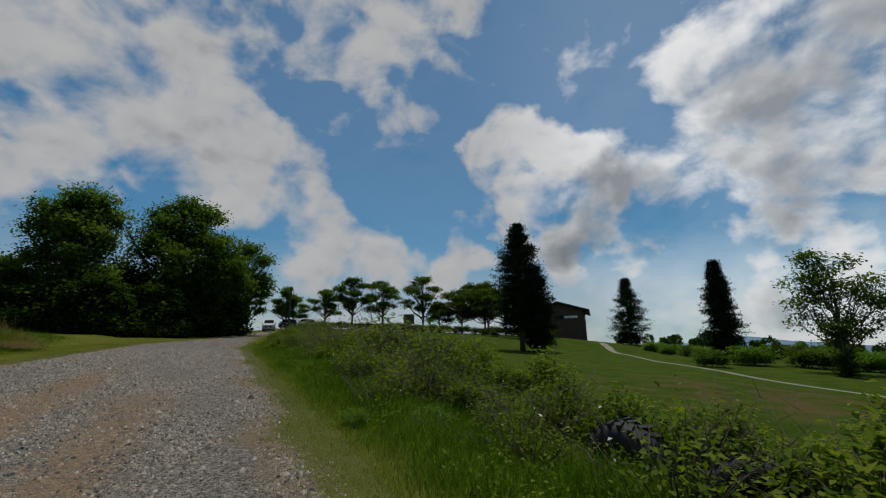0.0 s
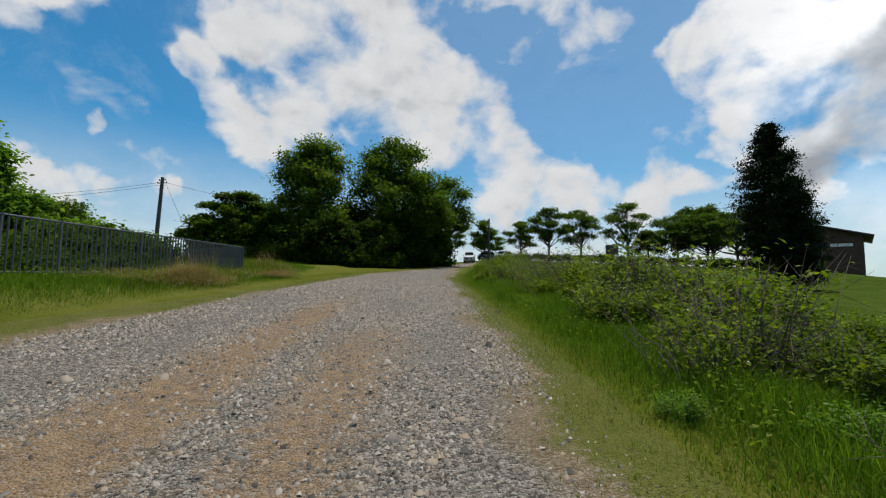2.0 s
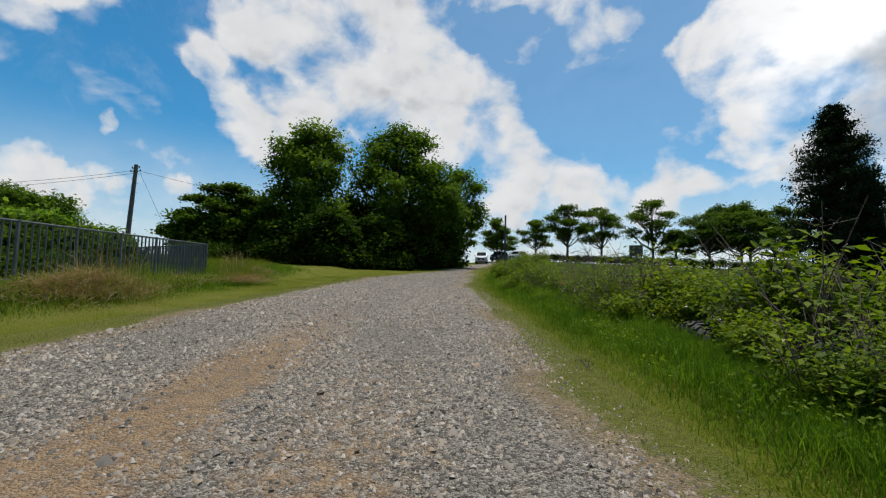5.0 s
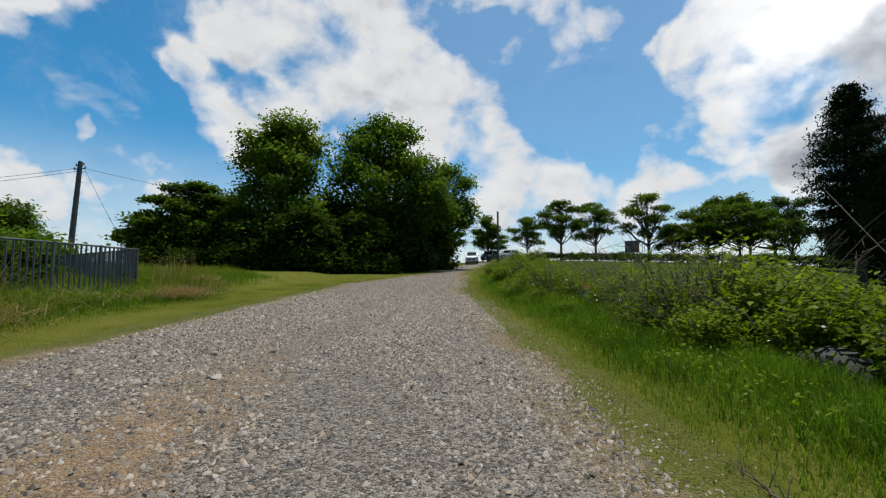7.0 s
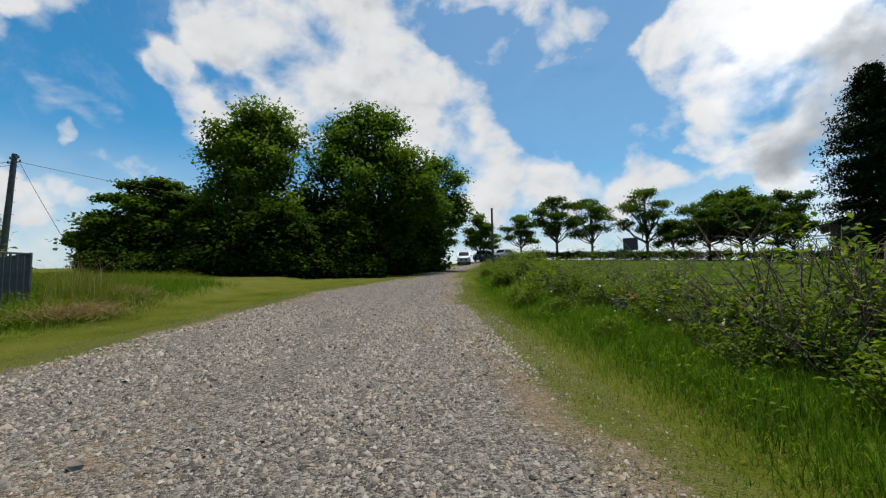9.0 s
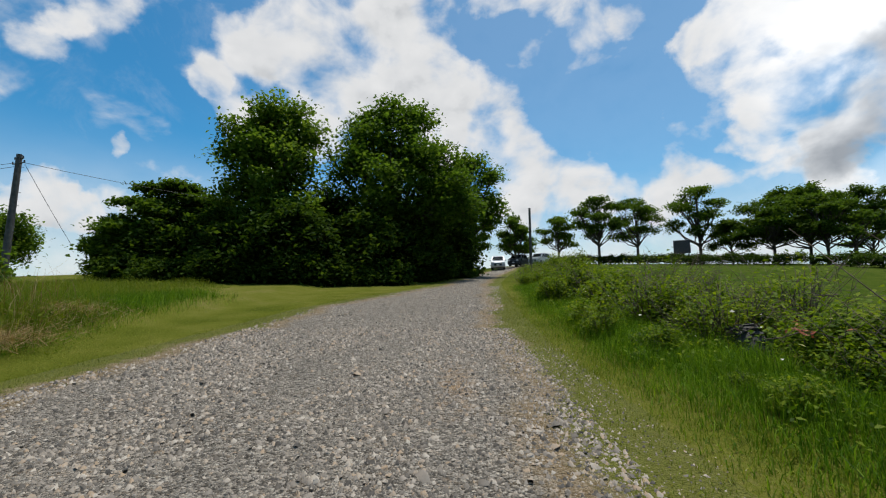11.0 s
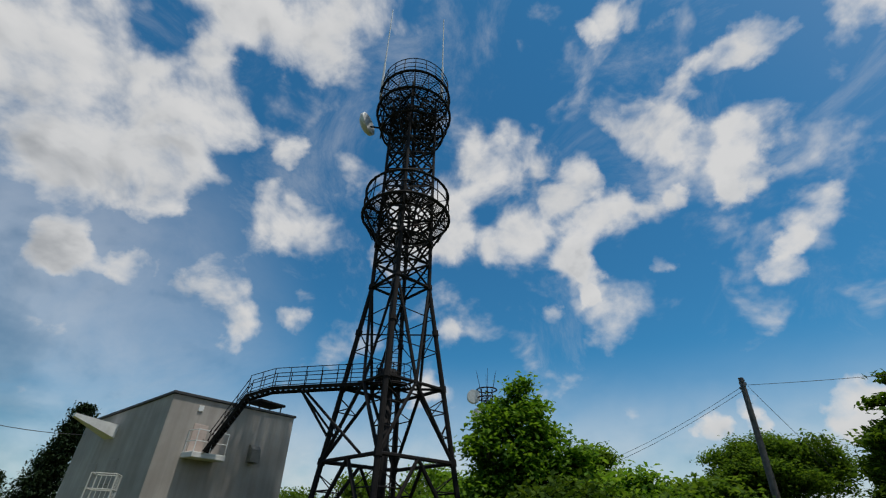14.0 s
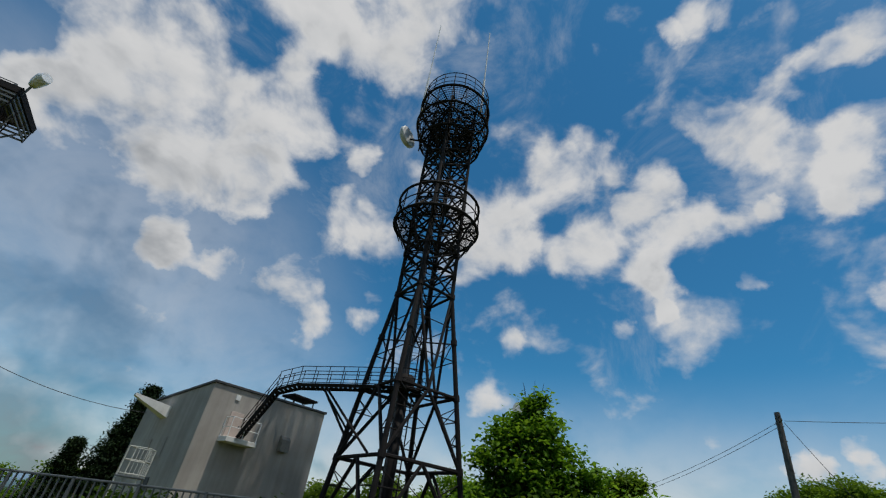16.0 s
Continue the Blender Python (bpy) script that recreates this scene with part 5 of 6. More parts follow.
    for y, w, z0, z1 in ((3.2, 0.9, 4.2, 5.4), (5.3, 0.8, 4.1, 5.3), (3.2, 0.9, gz + 0.4, 3.2)):
        bm = bmesh.new()
        box(bm, (-0.05, y, z0), (-0.004, y + w, z1), None, 0.012)
        part("panel_door" if z0 < 3 else "louvre", bm, ROOF_DARK if z0 < 3 else CONCRETE, t)
    # small steel frame with guard on the roof
    bm = bmesh.new()
    for x in (5.9, 6.7, 7.6):
        for y in (0.5, 1.6):
            rod(bm, (x, y, zt + 0.1), (x, y, zt + 0.95), 0.05, n=4)
    box(bm, (5.7, 0.3, zt + 0.9), (7.8, 1.8, zt + 1.05), None, 0.02)
    part("roof_frame", bm, STEEL_DARK, t)
    # white ladder frame on the ground in front
    q = thing("guard_frame", pose(-18.4, 2.0, 0, 0, 0, 20), "white tubular steel ladder frame beside the grey building", "ladder")
    bm = bmesh.new()
    zg = h1(-18.4, 2.0) - 0.05
    for x, y in ((-0.45, -0.4), (0.45, -0.4), (-0.45, 0.4), (0.45, 0.4)):
        rod(bm, (x, y, zg), (x, y, 4.0), 0.025, n=6)
    for z in (3.0, 3.5, 4.0):
        for s in (-0.4, 0.4):
            rod(bm, (-0.45, s, z), (0.45, s, z), 0.02, n=6)
        for s in (-0.45, 0.45):
            rod(bm, (s, -0.4, z), (s, 0.4, z), 0.02, n=6)
    for k in range(1, 5):
        rod(bm, (-0.45 + k * 0.18, 0.4, 2.9), (-0.45 + k * 0.18, 0.4, 4.0), 0.012, n=5)
        rod(bm, (-0.45, -0.4 + k * 0.16, 2.9), (-0.45, -0.4 + k * 0.16, 4.0), 0.012, n=5)
    part("frame", bm, plain("cream_paint", (0.40, 0.38, 0.32), (0.52, 0.50, 0.43), 0.6), q)
    bm = bmesh.new()
    box(bm, (-0.5, -0.45, 2.86), (0.5, 0.45, 2.92), None, 0.01)
    part("standing_plate", bm, STEEL_GREY, q)


build_station()


# ---- second mast, behind, with a floodlit platform ----
def build_mast():
    x0, y0 = -13.7, -13.9
    t = thing("floodlight_mast", pose(x0, y0, 0, 0, 0, 34), "steel mast with a grated platform and floodlights", "mast")
    g = h1(x0, y0) - 0.2
    bm = bmesh.new()
    for x in (-0.9, 0.9):
        for y in (-0.9, 0.9):
            rod(bm, (x, y, g), (x, y, 21.6), 0.09, 0.07, 6)
    z = g
    while z < 20:
        for k in range(4):
            a, b = [(-0.9, -0.9), (0.9, -0.9), (0.9, 0.9), (-0.9, 0.9)][k], [(0.9, -0.9), (0.9, 0.9), (-0.9, 0.9), (-0.9, -0.9)][k]
            rod(bm, (*a, z), (*b, z + 2.0), 0.03, n=4)
            rod(bm, (*a, z + 2.0), (*b, z + 2.0), 0.03, n=4)
        z += 2.0
    part("lattice", bm, STEEL_GREY, t)
    w = 1.8
    bm = bmesh.new()
    for i in range(31):
        box(bm, (-w, -w + i * w / 15, 20.72), (w, -w + 0.055 + i * w / 15, 20.80))
    tagged(part("deck_grating", bm, STEEL_DARK, t), kind="stuff")
    for i in range(5):
        bm = bmesh.new()
        box(bm, (-w + 0.07, -w * 0.8 + i * w * 0.4 - 0.05, 20.50), (w - 0.07, -w * 0.8 + i * w * 0.4 + 0.05, 20.70), None, 0.01)
        part("joist", bm, STEEL_GREY, t)
    for s in (-w, w):
        for lo, hi in (((-w - 0.06, s - 0.06, 20.42), (w + 0.06, s + 0.06, 20.86)), ((s - 0.06, -w + 0.07, 20.42), (s + 0.06, w - 0.07, 20.86))):
            bm = bmesh.new()
            box(bm, lo, hi, None, 0.012)
            part("edge_beam", bm, STEEL_DARK, t)
        for e in (-s, s):
            bm = bmesh.new()
            rod(bm, (s, e, 20.5), (s * 0.5, e * 0.5, 18.4), 0.06, n=6)
            part("brace", bm, STEEL_GREY, t)
        for z in (19.62, 19.95, 20.25):
            for lo, hi in (((-w, s - 0.03, z - 0.06), (w, s + 0.03, z + 0.06)), ((s - 0.03, -w + 0.04, z - 0.06), (s + 0.03, w - 0.04, z + 0.06))):
                bm = bmesh.new()
                box(bm, lo, hi, None, 0.006)
                part("side_rail", bm, STEEL_GREY, t)
        for e in (-w, -w / 3, w / 3):
            for p in ((e, s), (s, -e)):
                bm = bmesh.new()
                rod(bm, (*p, 19.5), (*p, 20.9), 0.045, n=6)
                part("side_post", bm, STEEL_DARK, t)
    bm = bmesh.new()
    rod(bm, (1.3, 1.6, 19.8), (1.8, 2.0, 21.4), 0.07, n=6)
    arm = part("lamp_arm", bm, STEEL_GREY, t)
    bm = bmesh.new()
    pipe(bm, [(1.75, 1.95, 21.3), (1.95, 2.1, 21.5), (2.25, 2.35, 21.7), (2.5, 2.6, 21.75)], [0.2, 0.3, 0.36, 0.30], 14)
    part("floodlight", bm, LAMP_GLASS, arm, "pale round floodlight")


build_mast()


def build_far_mast():
    x0, y0 = -74.0, 25.0
    t = thing("distant_mast", pose(x0, y0, 0), "distant lattice mast with drum antennas", "radio tower")
    g = h1(x0, y0) - 0.3
    bm = bmesh.new()
    for a in range(4):
        c, s = math.cos(a * math.pi / 2), math.sin(a * math.pi / 2)
        rod(bm, (1.2 * c, 1.2 * s, g), (0.9 * c, 0.9 * s, 23.0), 0.09, n=5)
    z = g
    while z < 22:
        for a in range(4):
            p, q = a * math.pi / 2, (a + 1) * math.pi / 2
            rod(bm, (math.cos(p), math.sin(p), z), (math.cos(q), math.sin(q), z + 1.2), 0.05, n=4)
            rod(bm, (math.cos(p), math.sin(p), z), (math.cos(q), math.sin(q), z), 0.04, n=4)
        z += 1.2
    for z in (20.2, 21.4, 22.8):
        ring(bm, (0, 0, z), 1.7, 0.12, 16)
    for i in range(6):
        rod(bm, (1.2 * math.cos(i), 1.2 * math.sin(i), 22.8), (1.9 * math.cos(i), 1.9 * math.sin(i), 26.0), 0.03, n=4)
    part("lattice", bm, STEEL_DARK, t)
    for dy, z in ((-2.3, 21.6), (-1.6, 18.6)):
        bm = bmesh.new()
        pipe(bm, [(-0.4, dy, z), (0.5, dy, z)], [1.1, 1.1], 16)
        part("drum_antenna", bm, DISH, t, "pale drum antenna")


build_far_mast()


# ---- poles and wires ----
def build_pole(base, top, label, fit=True):
    b, e = Vector(base), Vector(top)
    t = thing("utility_pole", Matrix.Translation(b), label, "utility pole", "poles")
    bm = bmesh.new()
    d = e - b
    rod(bm, (0, 0, -0.3), d, 0.17 if fit else 0.13, 0.125 if fit else 0.09, 12)
    part("pole", bm, WOOD_POLE, t)
    if fit:
        bm = bmesh.new()
        for k, w in ((0.93, 0.42), (0.965, 0.3)):
            c = d * k
            rod(bm, c + Vector((-w, w * 0.3, 0)), c + Vector((w, -w * 0.3, 0)), 0.03, n=5)
            for s in (-1, 1):
                rod(bm, c + Vector((s * w, -s * w * 0.3, 0)), c + Vector((s * w, -s * w * 0.3, 0.12)), 0.045, 0.03, 6)
        part("cross_arm", bm, STEEL_GREY, t)
        bm = bmesh.new()
        for i in range(14):
            c = d * (0.25 + i * 0.05)
            s = 1 if i % 2 else -1
            rod(bm, c, c + Vector((0.26 * s, 0.05, 0)), 0.012, n=4)
        part("step_bolt", bm, STEEL_GREY, t)


def wire(a, b, sag, r=0.012):
    bm = bmesh.new()
    a, b = Vector(a), Vector(b)
    pts = []
    for i in range(25):
        k = i / 24
        pts.append(a.lerp(b, k) - Vector((0, 0, sag * 4 * k * (1 - k))))
    pipe(bm, pts, r, 4)
    tagged(part("overhead_wire", bm, CABLE), "thin black overhead wire strung from a pole", "wire", "wires")


P1, P2 = (-21.47, 30.38, 9.4), (7.02, 43.82, 8.45)
build_pole((-21.5, 29.95, h1(-21.5, 29.95)), P1, "dark weathered utility pole with small cross arms")
build_pole((6.95, 43.9, h1(6.95, 43.9)), P2, "bare dark wooden pole beside the gravel road", False)
wire((-21.3, 30.5, 9.0), (-2.0, 52.0, 9.6), 0.9)
wire((-21.6, 30.4, 9.0), (-48.0, 24.0, 6.6), 1.0)
wire((-21.6, 30.4, 8.8), (-48.0, 23.4, 6.0), 1.0)
wire((-21.2, 30.4, 8.9), (-20.2, 32.2, 5.0), 0.05)
wire((-28.9, -6.6, 7.0), (-13.0, -15.5, 11.0), 1.6, 0.018)


# ---- parked cars ----
def build_car(at, turn, paint, label, scale=1.0):
    t = thing("car", pose(at[0], at[1], h1(*at) + 0.01, 0, 0, turn) @ Matrix.Scale(scale, 4), label, "car", "parked cars")
    side = [(-2.1, 0.35), (-2.12, 0.75), (-2.02, 0.98), (-1.85, 1.08), (-1.55, 1.62), (-1.2, 1.72), (0.15, 1.72), (0.55, 1.62), (1.2, 1.1), (1.9, 0.98), (2.08, 0.8), (2.12, 0.4), (2.05, 0.25), (-2.0, 0.25)]
    bm = bmesh.new()
    rows = []
    for y, k in ((-0.83, 0.0), (-0.8, 1.0), (0.8, 1.0), (0.83, 0.0)):
        rows.append([bm.verts.new((x * (0.985 if k == 0 else 1), y * (1 - 0.2 * max(0, z - 0.95)), z - (0.04 if k == 0 else 0))) for x, z in side])
    n = len(side)
    for a, b in zip(rows, rows[1:]):
        for i in range(n):
            bm.faces.new((a[i], a[(i + 1) % n], b[(i + 1) % n], b[i])).smooth = False
    bm.faces.new(rows[0][::-1])
    bm.faces.new(rows[-1])
    bmesh.ops.recalc_face_normals(bm, faces=bm.faces)
    part("body", bm, paint, t)

    def pane(name, pts, mat):
        b = bmesh.new()
        b.faces.new([b.verts.new(p) for p in pts])
        bmesh.ops.solidify(b, geom=b.faces[:], thickness=0.02)
        part(name, b, mat, t)

    pane("windscreen", [(1.19, -0.68, 1.13), (1.19, 0.68, 1.13), (0.62, 0.6, 1.61), (0.62, -0.6, 1.61)], DARK_GLASS)
    pane("rear_window", [(-1.84, -0.66, 1.14), (-1.84, 0.66, 1.14), (-1.6, 0.58, 1.58), (-1.6, -0.58, 1.58)], DARK_GLASS)
    for s in (-1, 1):
        pane("side_window", [(1.0, s * 0.815, 1.1), (0.05, s * 0.815, 1.1), (0.05, s * 0.72, 1.58), (0.5, s * 0.72, 1.58)], DARK_GLASS)
        pane("side_window", [(-0.05, s * 0.815, 1.1), (-1.6, s * 0.815, 1.1), (-1.4, s * 0.72, 1.58), (-0.05, s * 0.72, 1.58)], DARK_GLASS)
        b = bmesh.new()
        box(b, (2.0, s * 0.62 - 0.16, 0.7), (2.12, s * 0.62 + 0.16, 0.88), None, 0.03)
        part("headlight", b, LAMP_GLASS, t)
        b = bmesh.new()
        box(b, (0.75, s * 0.94 - 0.09, 1.05), (0.9, s * 0.94 + 0.07, 1.2), None, 0.03)
        part("mirror", b, paint, t)
    b = bmesh.new()
    box(b, (2.09, -0.45, 0.42), (2.135, 0.45, 0.68), None, 0.015)
    part("grille", b, DARK_GLASS, t)
    b = bmesh.new()
    box(b, (2.125, -0.17, 0.45), (2.15, 0.17, 0.56), None, 0.005)
    part("number_plate", b, STEEL_WHITE, t)
    for x in (-1.3, 1.3):
        for s in (-1, 1):
            b = bmesh.new()
            pipe(b, [(x, s * 0.62, 0.32), (x, s * 0.66, 0.32), (x, s * 0.84, 0.32), (x, s * 0.86, 0.32)], [0.29, 0.32, 0.32, 0.28], 18)
            w = part("wheel", b, RUBBER, t)
            b = bmesh.new()
            pipe(b, [(x, s * 0.8, 0.32), (x, s * 0.868, 0.32)], [0.2, 0.2], 12)
            part("rim", b, STEEL_GREY, w)


build_car((6.6, 62.4), -98, PAINT_SILVER, "silver compact car parked facing down the gravel road")
build_car((9.9, 67.0), -120, PAINT_DARK, "dark car parked behind the bushes", 0.95)
build_car((12.6, 66.0), -130, PAINT_SILVER, "pale silver car parked beyond the bushes at the roadside", 0.9)


# ---- brown lodge across the lawn ----
def build_lodge():
    t = thing("lodge", pose(56.8, 55.0, 1.4, 0, 0, 44), "dark brown boarded lodge with a low gabled roof", "house")
    g = h1(57, 53) - 2.2
    bm = bmesh.new()
    pts = [(-4.2, g), (4.2, g), (4.2, 6.3), (0, 7.6), (-4.2, 6.3)]
    ra, rb = [bm.verts.new((-6, y, z)) for y, z in pts], [bm.verts.new((6, y, z)) for y, z in pts]
    for i in range(5):
        bm.faces.new((ra[i], ra[(i + 1) % 5], rb[(i + 1) % 5], rb[i]))
    bm.faces.new(ra[::-1])
    bm.faces.new(rb)
    bmesh.ops.recalc_face_normals(bm, faces=bm.faces)
    part("wall", bm, BOARD, t)
    for s in (-1, 1):
        bm = bmesh.new()
        ang = math.degrees(math.atan2(1.3, 4.2)) * -s
        box(bm, (-6.8, -0.1 if s > 0 else -5.4, 0.01), (6.8, 5.4 if s > 0 else 0.1, 0.2), Matrix.Translation((0, 0, 7.62)) @ pose(0, 0, 0, ang), 0.02)
        part("roof_slope", bm, ROOF_DARK, t)
    for i in range(22):
        for s in (-1, 1):
            bm = bmesh.new()
            x = -5.9 + i * 0.56
            box(bm, (x, s * 4.2 - 0.02, g), (x + 0.05, s * 4.2 + 0.02, 6.25))
            part("batten", bm, BOARD, t)
    for s in (-1, 1):
        for y in (-2.6, 0.0, 2.6):
            bm = bmesh.new()
            box(bm, (s * 6.0 - 0.04, y - 0.8, 4.8), (s * 6.0 + 0.04, y + 0.8, 5.4), None, 0.01)
            w = part("window", bm, DARK_GLASS, t)
            bm = bmesh.new()
            for z in (4.74, 5.4):
                box(bm, (s * 6.0 - 0.06, y - 0.88, z), (s * 6.0 + 0.06, y + 0.88, z + 0.07))
            for e in (-0.88, 0.8):
                box(bm, (s * 6.0 - 0.06, y + e, 4.81), (s * 6.0 + 0.06, y + e + 0.08, 5.4))
            part("frame", bm, BOARD, w)
    bm = bmesh.new()
    box(bm, (-2.2, -4.26, 4.9), (1.6, -4.205, 5.35), None, 0.01)
    part("sign_board", bm, STEEL_WHITE, t, "pale board on the wall")
    bm = bmesh.new()
    box(bm, (-6.06, -3.2, 4.9), (-6.005, -1.0, 5.3), None, 0.01)
    part("sign_board", bm, STEEL_WHITE, t, "pale board on the wall")


build_lodge()
bmx = bmesh.new()
sx, sy = 28.6, 61.0
box(bmx, (-0.9, -0.12, 1.3), (0.9, 0.12, 2.9), None, 0.03)
for k in (-0.7, 0.7):
    rod(bmx, (k, 0, -0.2), (k, 0, 1.4), 0.07, n=8)
board = part("notice_board", bmx, ROOF_DARK)
board.matrix_basis = pose(sx, sy, h1(sx, sy), 0, 0, -25)
tagged(board, "dark wooden notice board on two posts", "notice board")


# ---- half-buried tyres along the roadside ----
def tyre_mesh():
    bm = bmesh.new()
    R, n = 0.56, 40
    prof = [(0.30, -0.13), (0.36, -0.19), (0.48, -0.2), (R, -0.15), (R + 0.012, -0.05), (R + 0.012, 0.05), (R, 0.15), (0.48, 0.2), (0.36, 0.19), (0.30, 0.13)]
    rows = [[bm.verts.new((r * math.cos(i * math.tau / n), w, r * math.sin(i * math.tau / n))) for r, w in prof] for i in range(n)]
    for i in range(n):
        a, b = rows[i], rows[(i + 1) % n]
        for j in range(len(prof) - 1):
            bm.faces.new((a[j], a[j + 1], b[j + 1], b[j])).smooth = True
        bm.faces.new((a[-1], a[0], b[0], b[-1]))
    return bm


first = None
for i, (x, y, tilt, turn, sink) in enumerate([(4.8, -5.4, 18, 100, -0.06), (4.9, -3.9, -12, 84, -0.08), (4.8, -0.6, 8, 95, 0.0), (4.9, 3.4, -10, 88, 0.05), (4.9, 5.6, 6, 92, 0.0), (4.75, 6.7, -8, 97, 0.2), (4.85, 8.2, 12, 86, 0.14), (4.95, 10.7, -6, 90, 0.02), (4.9, 13.0, 10, 94, 0.03), (4.8, 16.0, -14, 80, 0.03), (4.9, 18.2, 6, 92, 0.06)]):
    m = pose(x, y, h1(x, y) - 0.17 - sink, 0, 0, 0) @ pose(0, 0, 0, tilt, i * 37, turn)
    if first is None:
        first = thing("tyre", m, "old black lugged tyre half buried among weeds", "tyre", "roadside tyres")
        part("carcass", tyre_mesh(), RUBBER, first)
        lug = bmesh.new()
        box(lug, (-0.02, -0.09, -0.026), (0.03, 0.09, 0.026))
        lug0 = part("tread_lug", lug, RUBBER, first)
        for k in range(26):
            for s in (-1, 1):
                o = lug0 if (k, s) == (0, -1) else new("tread_lug", lug0.data)
                o.parent = first
                o.matrix_basis = pose(0, 0, 0, 0, -(k + (0.5 if s > 0 else 0)) * 360 / 26) @ pose(0.57, s * 0.085, 0, 0, 0, 0) @ pose(0, 0, 0, s * 24)
    else:
        copy_thing(first, m)


# ---- roadside shrubs ----
def make_shrub(h, w, n, mat, size, seed, label, stems=14, bare=0, group="roadside shrubs"):
    rng = np.random.default_rng(seed)
    t = thing("shrub", Matrix(), label, "shrub", group)
    bm = bmesh.new()
    pts = []
    for i in range(stems):
        a, k = rng.uniform(0, math.tau), rng.uniform(0.15, 1)
        e = Vector((w * 0.5 * k * math.cos(a), w * 0.5 * k * math.sin(a), h * (1 - 0.45 * k * k) * rng.uniform(0.75, 1.08)))
        b = Vector((e.x * 0.25, e.y * 0.25, -0.05))
        mid_ = b.lerp(e, 0.55) + Vector((rng.normal() * 0.05, rng.normal() * 0.05, h * 0.06))
        pipe(bm, [b, mid_, e], [0.011, 0.008, 0.003], 4)
        for j in range(n):
            u = rng.uniform(0.25, 1.0)
            p = (b.lerp(mid_, u / 0.55) if u < 0.55 else mid_.lerp(e, (u - 0.55) / 0.45)) + Vector(rng.normal(size=3)) * (0.05 + 0.1 * (1 - abs(u - 0.6)))
            pts.append(p)
    for i in range(bare):
        a = rng.uniform(0, math.tau)
        s = Vector((rng.normal() * w * 0.2, rng.normal() * w * 0.2, 0.05))
        e = s + Vector((math.cos(a) * w * 0.45, math.sin(a) * w * 0.45, h * rng.uniform(0.5, 1.25)))
        pipe(bm, [s, s.lerp(e, 0.5) + Vector((0, 0, 0.06)), e], [0.006, 0.004, 0.0015], 4)
        for j in range(4):
            q = s.lerp(e, rng.uniform(0.4, 0.95))
            rod(bm, q, q + Vector(rng.normal(size=3)) * 0.13, 0.003, 0.0012, 4)
    part("branchwork", bm, TWIG, t)
    part_mesh("foliage", leaf_cloud("foliage", np.array(pts), mat, size, width=0.62, flat=0.40, rng=rng, droop=0.1), t)
    return t


def far_off(y):
    return float(ease(y, 14, 30))


def plant_shrubs():
    rng = np.random.default_rng(19)
    kinds = [make_shrub(0.9, 1.6, 64, LEAF_SHRUB, 0.105, 1, "bright green leafy roadside shrub", 26),
             make_shrub(0.8, 1.4, 60, LEAF_SHRUB, 0.09, 2, "low bushy green shrub with small leaves", 26, 2),
             make_shrub(0.95, 1.5, 56, LEAF_SHRUB, 0.115, 3, "shrub with large fresh green leaves", 18),
             make_shrub(0.85, 1.6, 26, LEAF_SHRUB, 0.08, 4, "straggling shrub with bare brown twigs", 20, 22),
             make_shrub(0.65, 1.3, 70, LEAF_BROAD, 0.075, 5, "dense low dark green weeds", 20)]
    spots = [(4.0, -5.2, 3), (3.6, -3.6, 3), (4.4, -6.6, 2), (5.4, -4.8, 2), (5.2, -2.6, 1), (4.2, -2.2, 3), (6.2, -6.0, 2)]
    y = -8.0
    while y < 57:
        for j in range(4 if y < 1 else 6):
            ex = float(edge_right(y))
            x = ex + 2.0 + 0.75 * float(ease(y, -2, 2) * ease(y, 14, 10)) + j * (0.68 if y < 1 else 0.88) + rng.normal() * 0.28
            far = float(ease(y, 18, 30))
            if (5.6 < y < 9.6 or -6.4 < y < -3.0) and x < 5.2 and rng.uniform() < 0.75:
                continue
            if rng.uniform() < 0.92 - 0.04 * j * (1 - far):
                p = rng.uniform()
                k = 0 if p < 0.28 else 1 if p < 0.46 else 2 if p < 0.62 else 3 if p < 0.84 else 4
                spots.append((x, y + rng.normal() * 0.3, k))
        y += 0.95 if y < 24 else 1.75
    used = set()
    for x, y, k in spots:
        sc = (0.80 + 0.16 * float(ease(y, -3, 4)) + 0.34 * float(ease(x - edge_right(y), 2.6, 4.8) * ease(y, -2, 4))) * (1 - 0.20 * far_off(y)) * 1.08 * rng.uniform(0.68, 1.30) * (0.85 if x < edge_right(y) + 2.7 else 1.0) * (0.74 if 12.8 < y < 17.3 else 1.0)
        m = pose(x, y, h1(x, y) - 0.02, rng.normal() * 4, rng.normal() * 4, rng.uniform(0, 360)) @ Matrix.Scale(sc, 4)
        if k in used:
            copy_thing(kinds[k], m)
        else:
            used.add(k)
            kinds[k].matrix_basis = m
    # a spray of withered red leaves among the twigs
    for x, y in ((4.0, 14.0), (5.4, 9.6)):
        pts = rng.normal(size=(16, 3)) * (0.10, 0.10, 0.05) + (x, y, h1(x, y) + 0.62)
        ob = part_mesh("withered_leaves", leaf_cloud("withered_leaves", pts, LEAF_RED, 0.09, rng=rng))
        tagged(ob, "spray of withered reddish leaves on a shrub", "dead leaves")



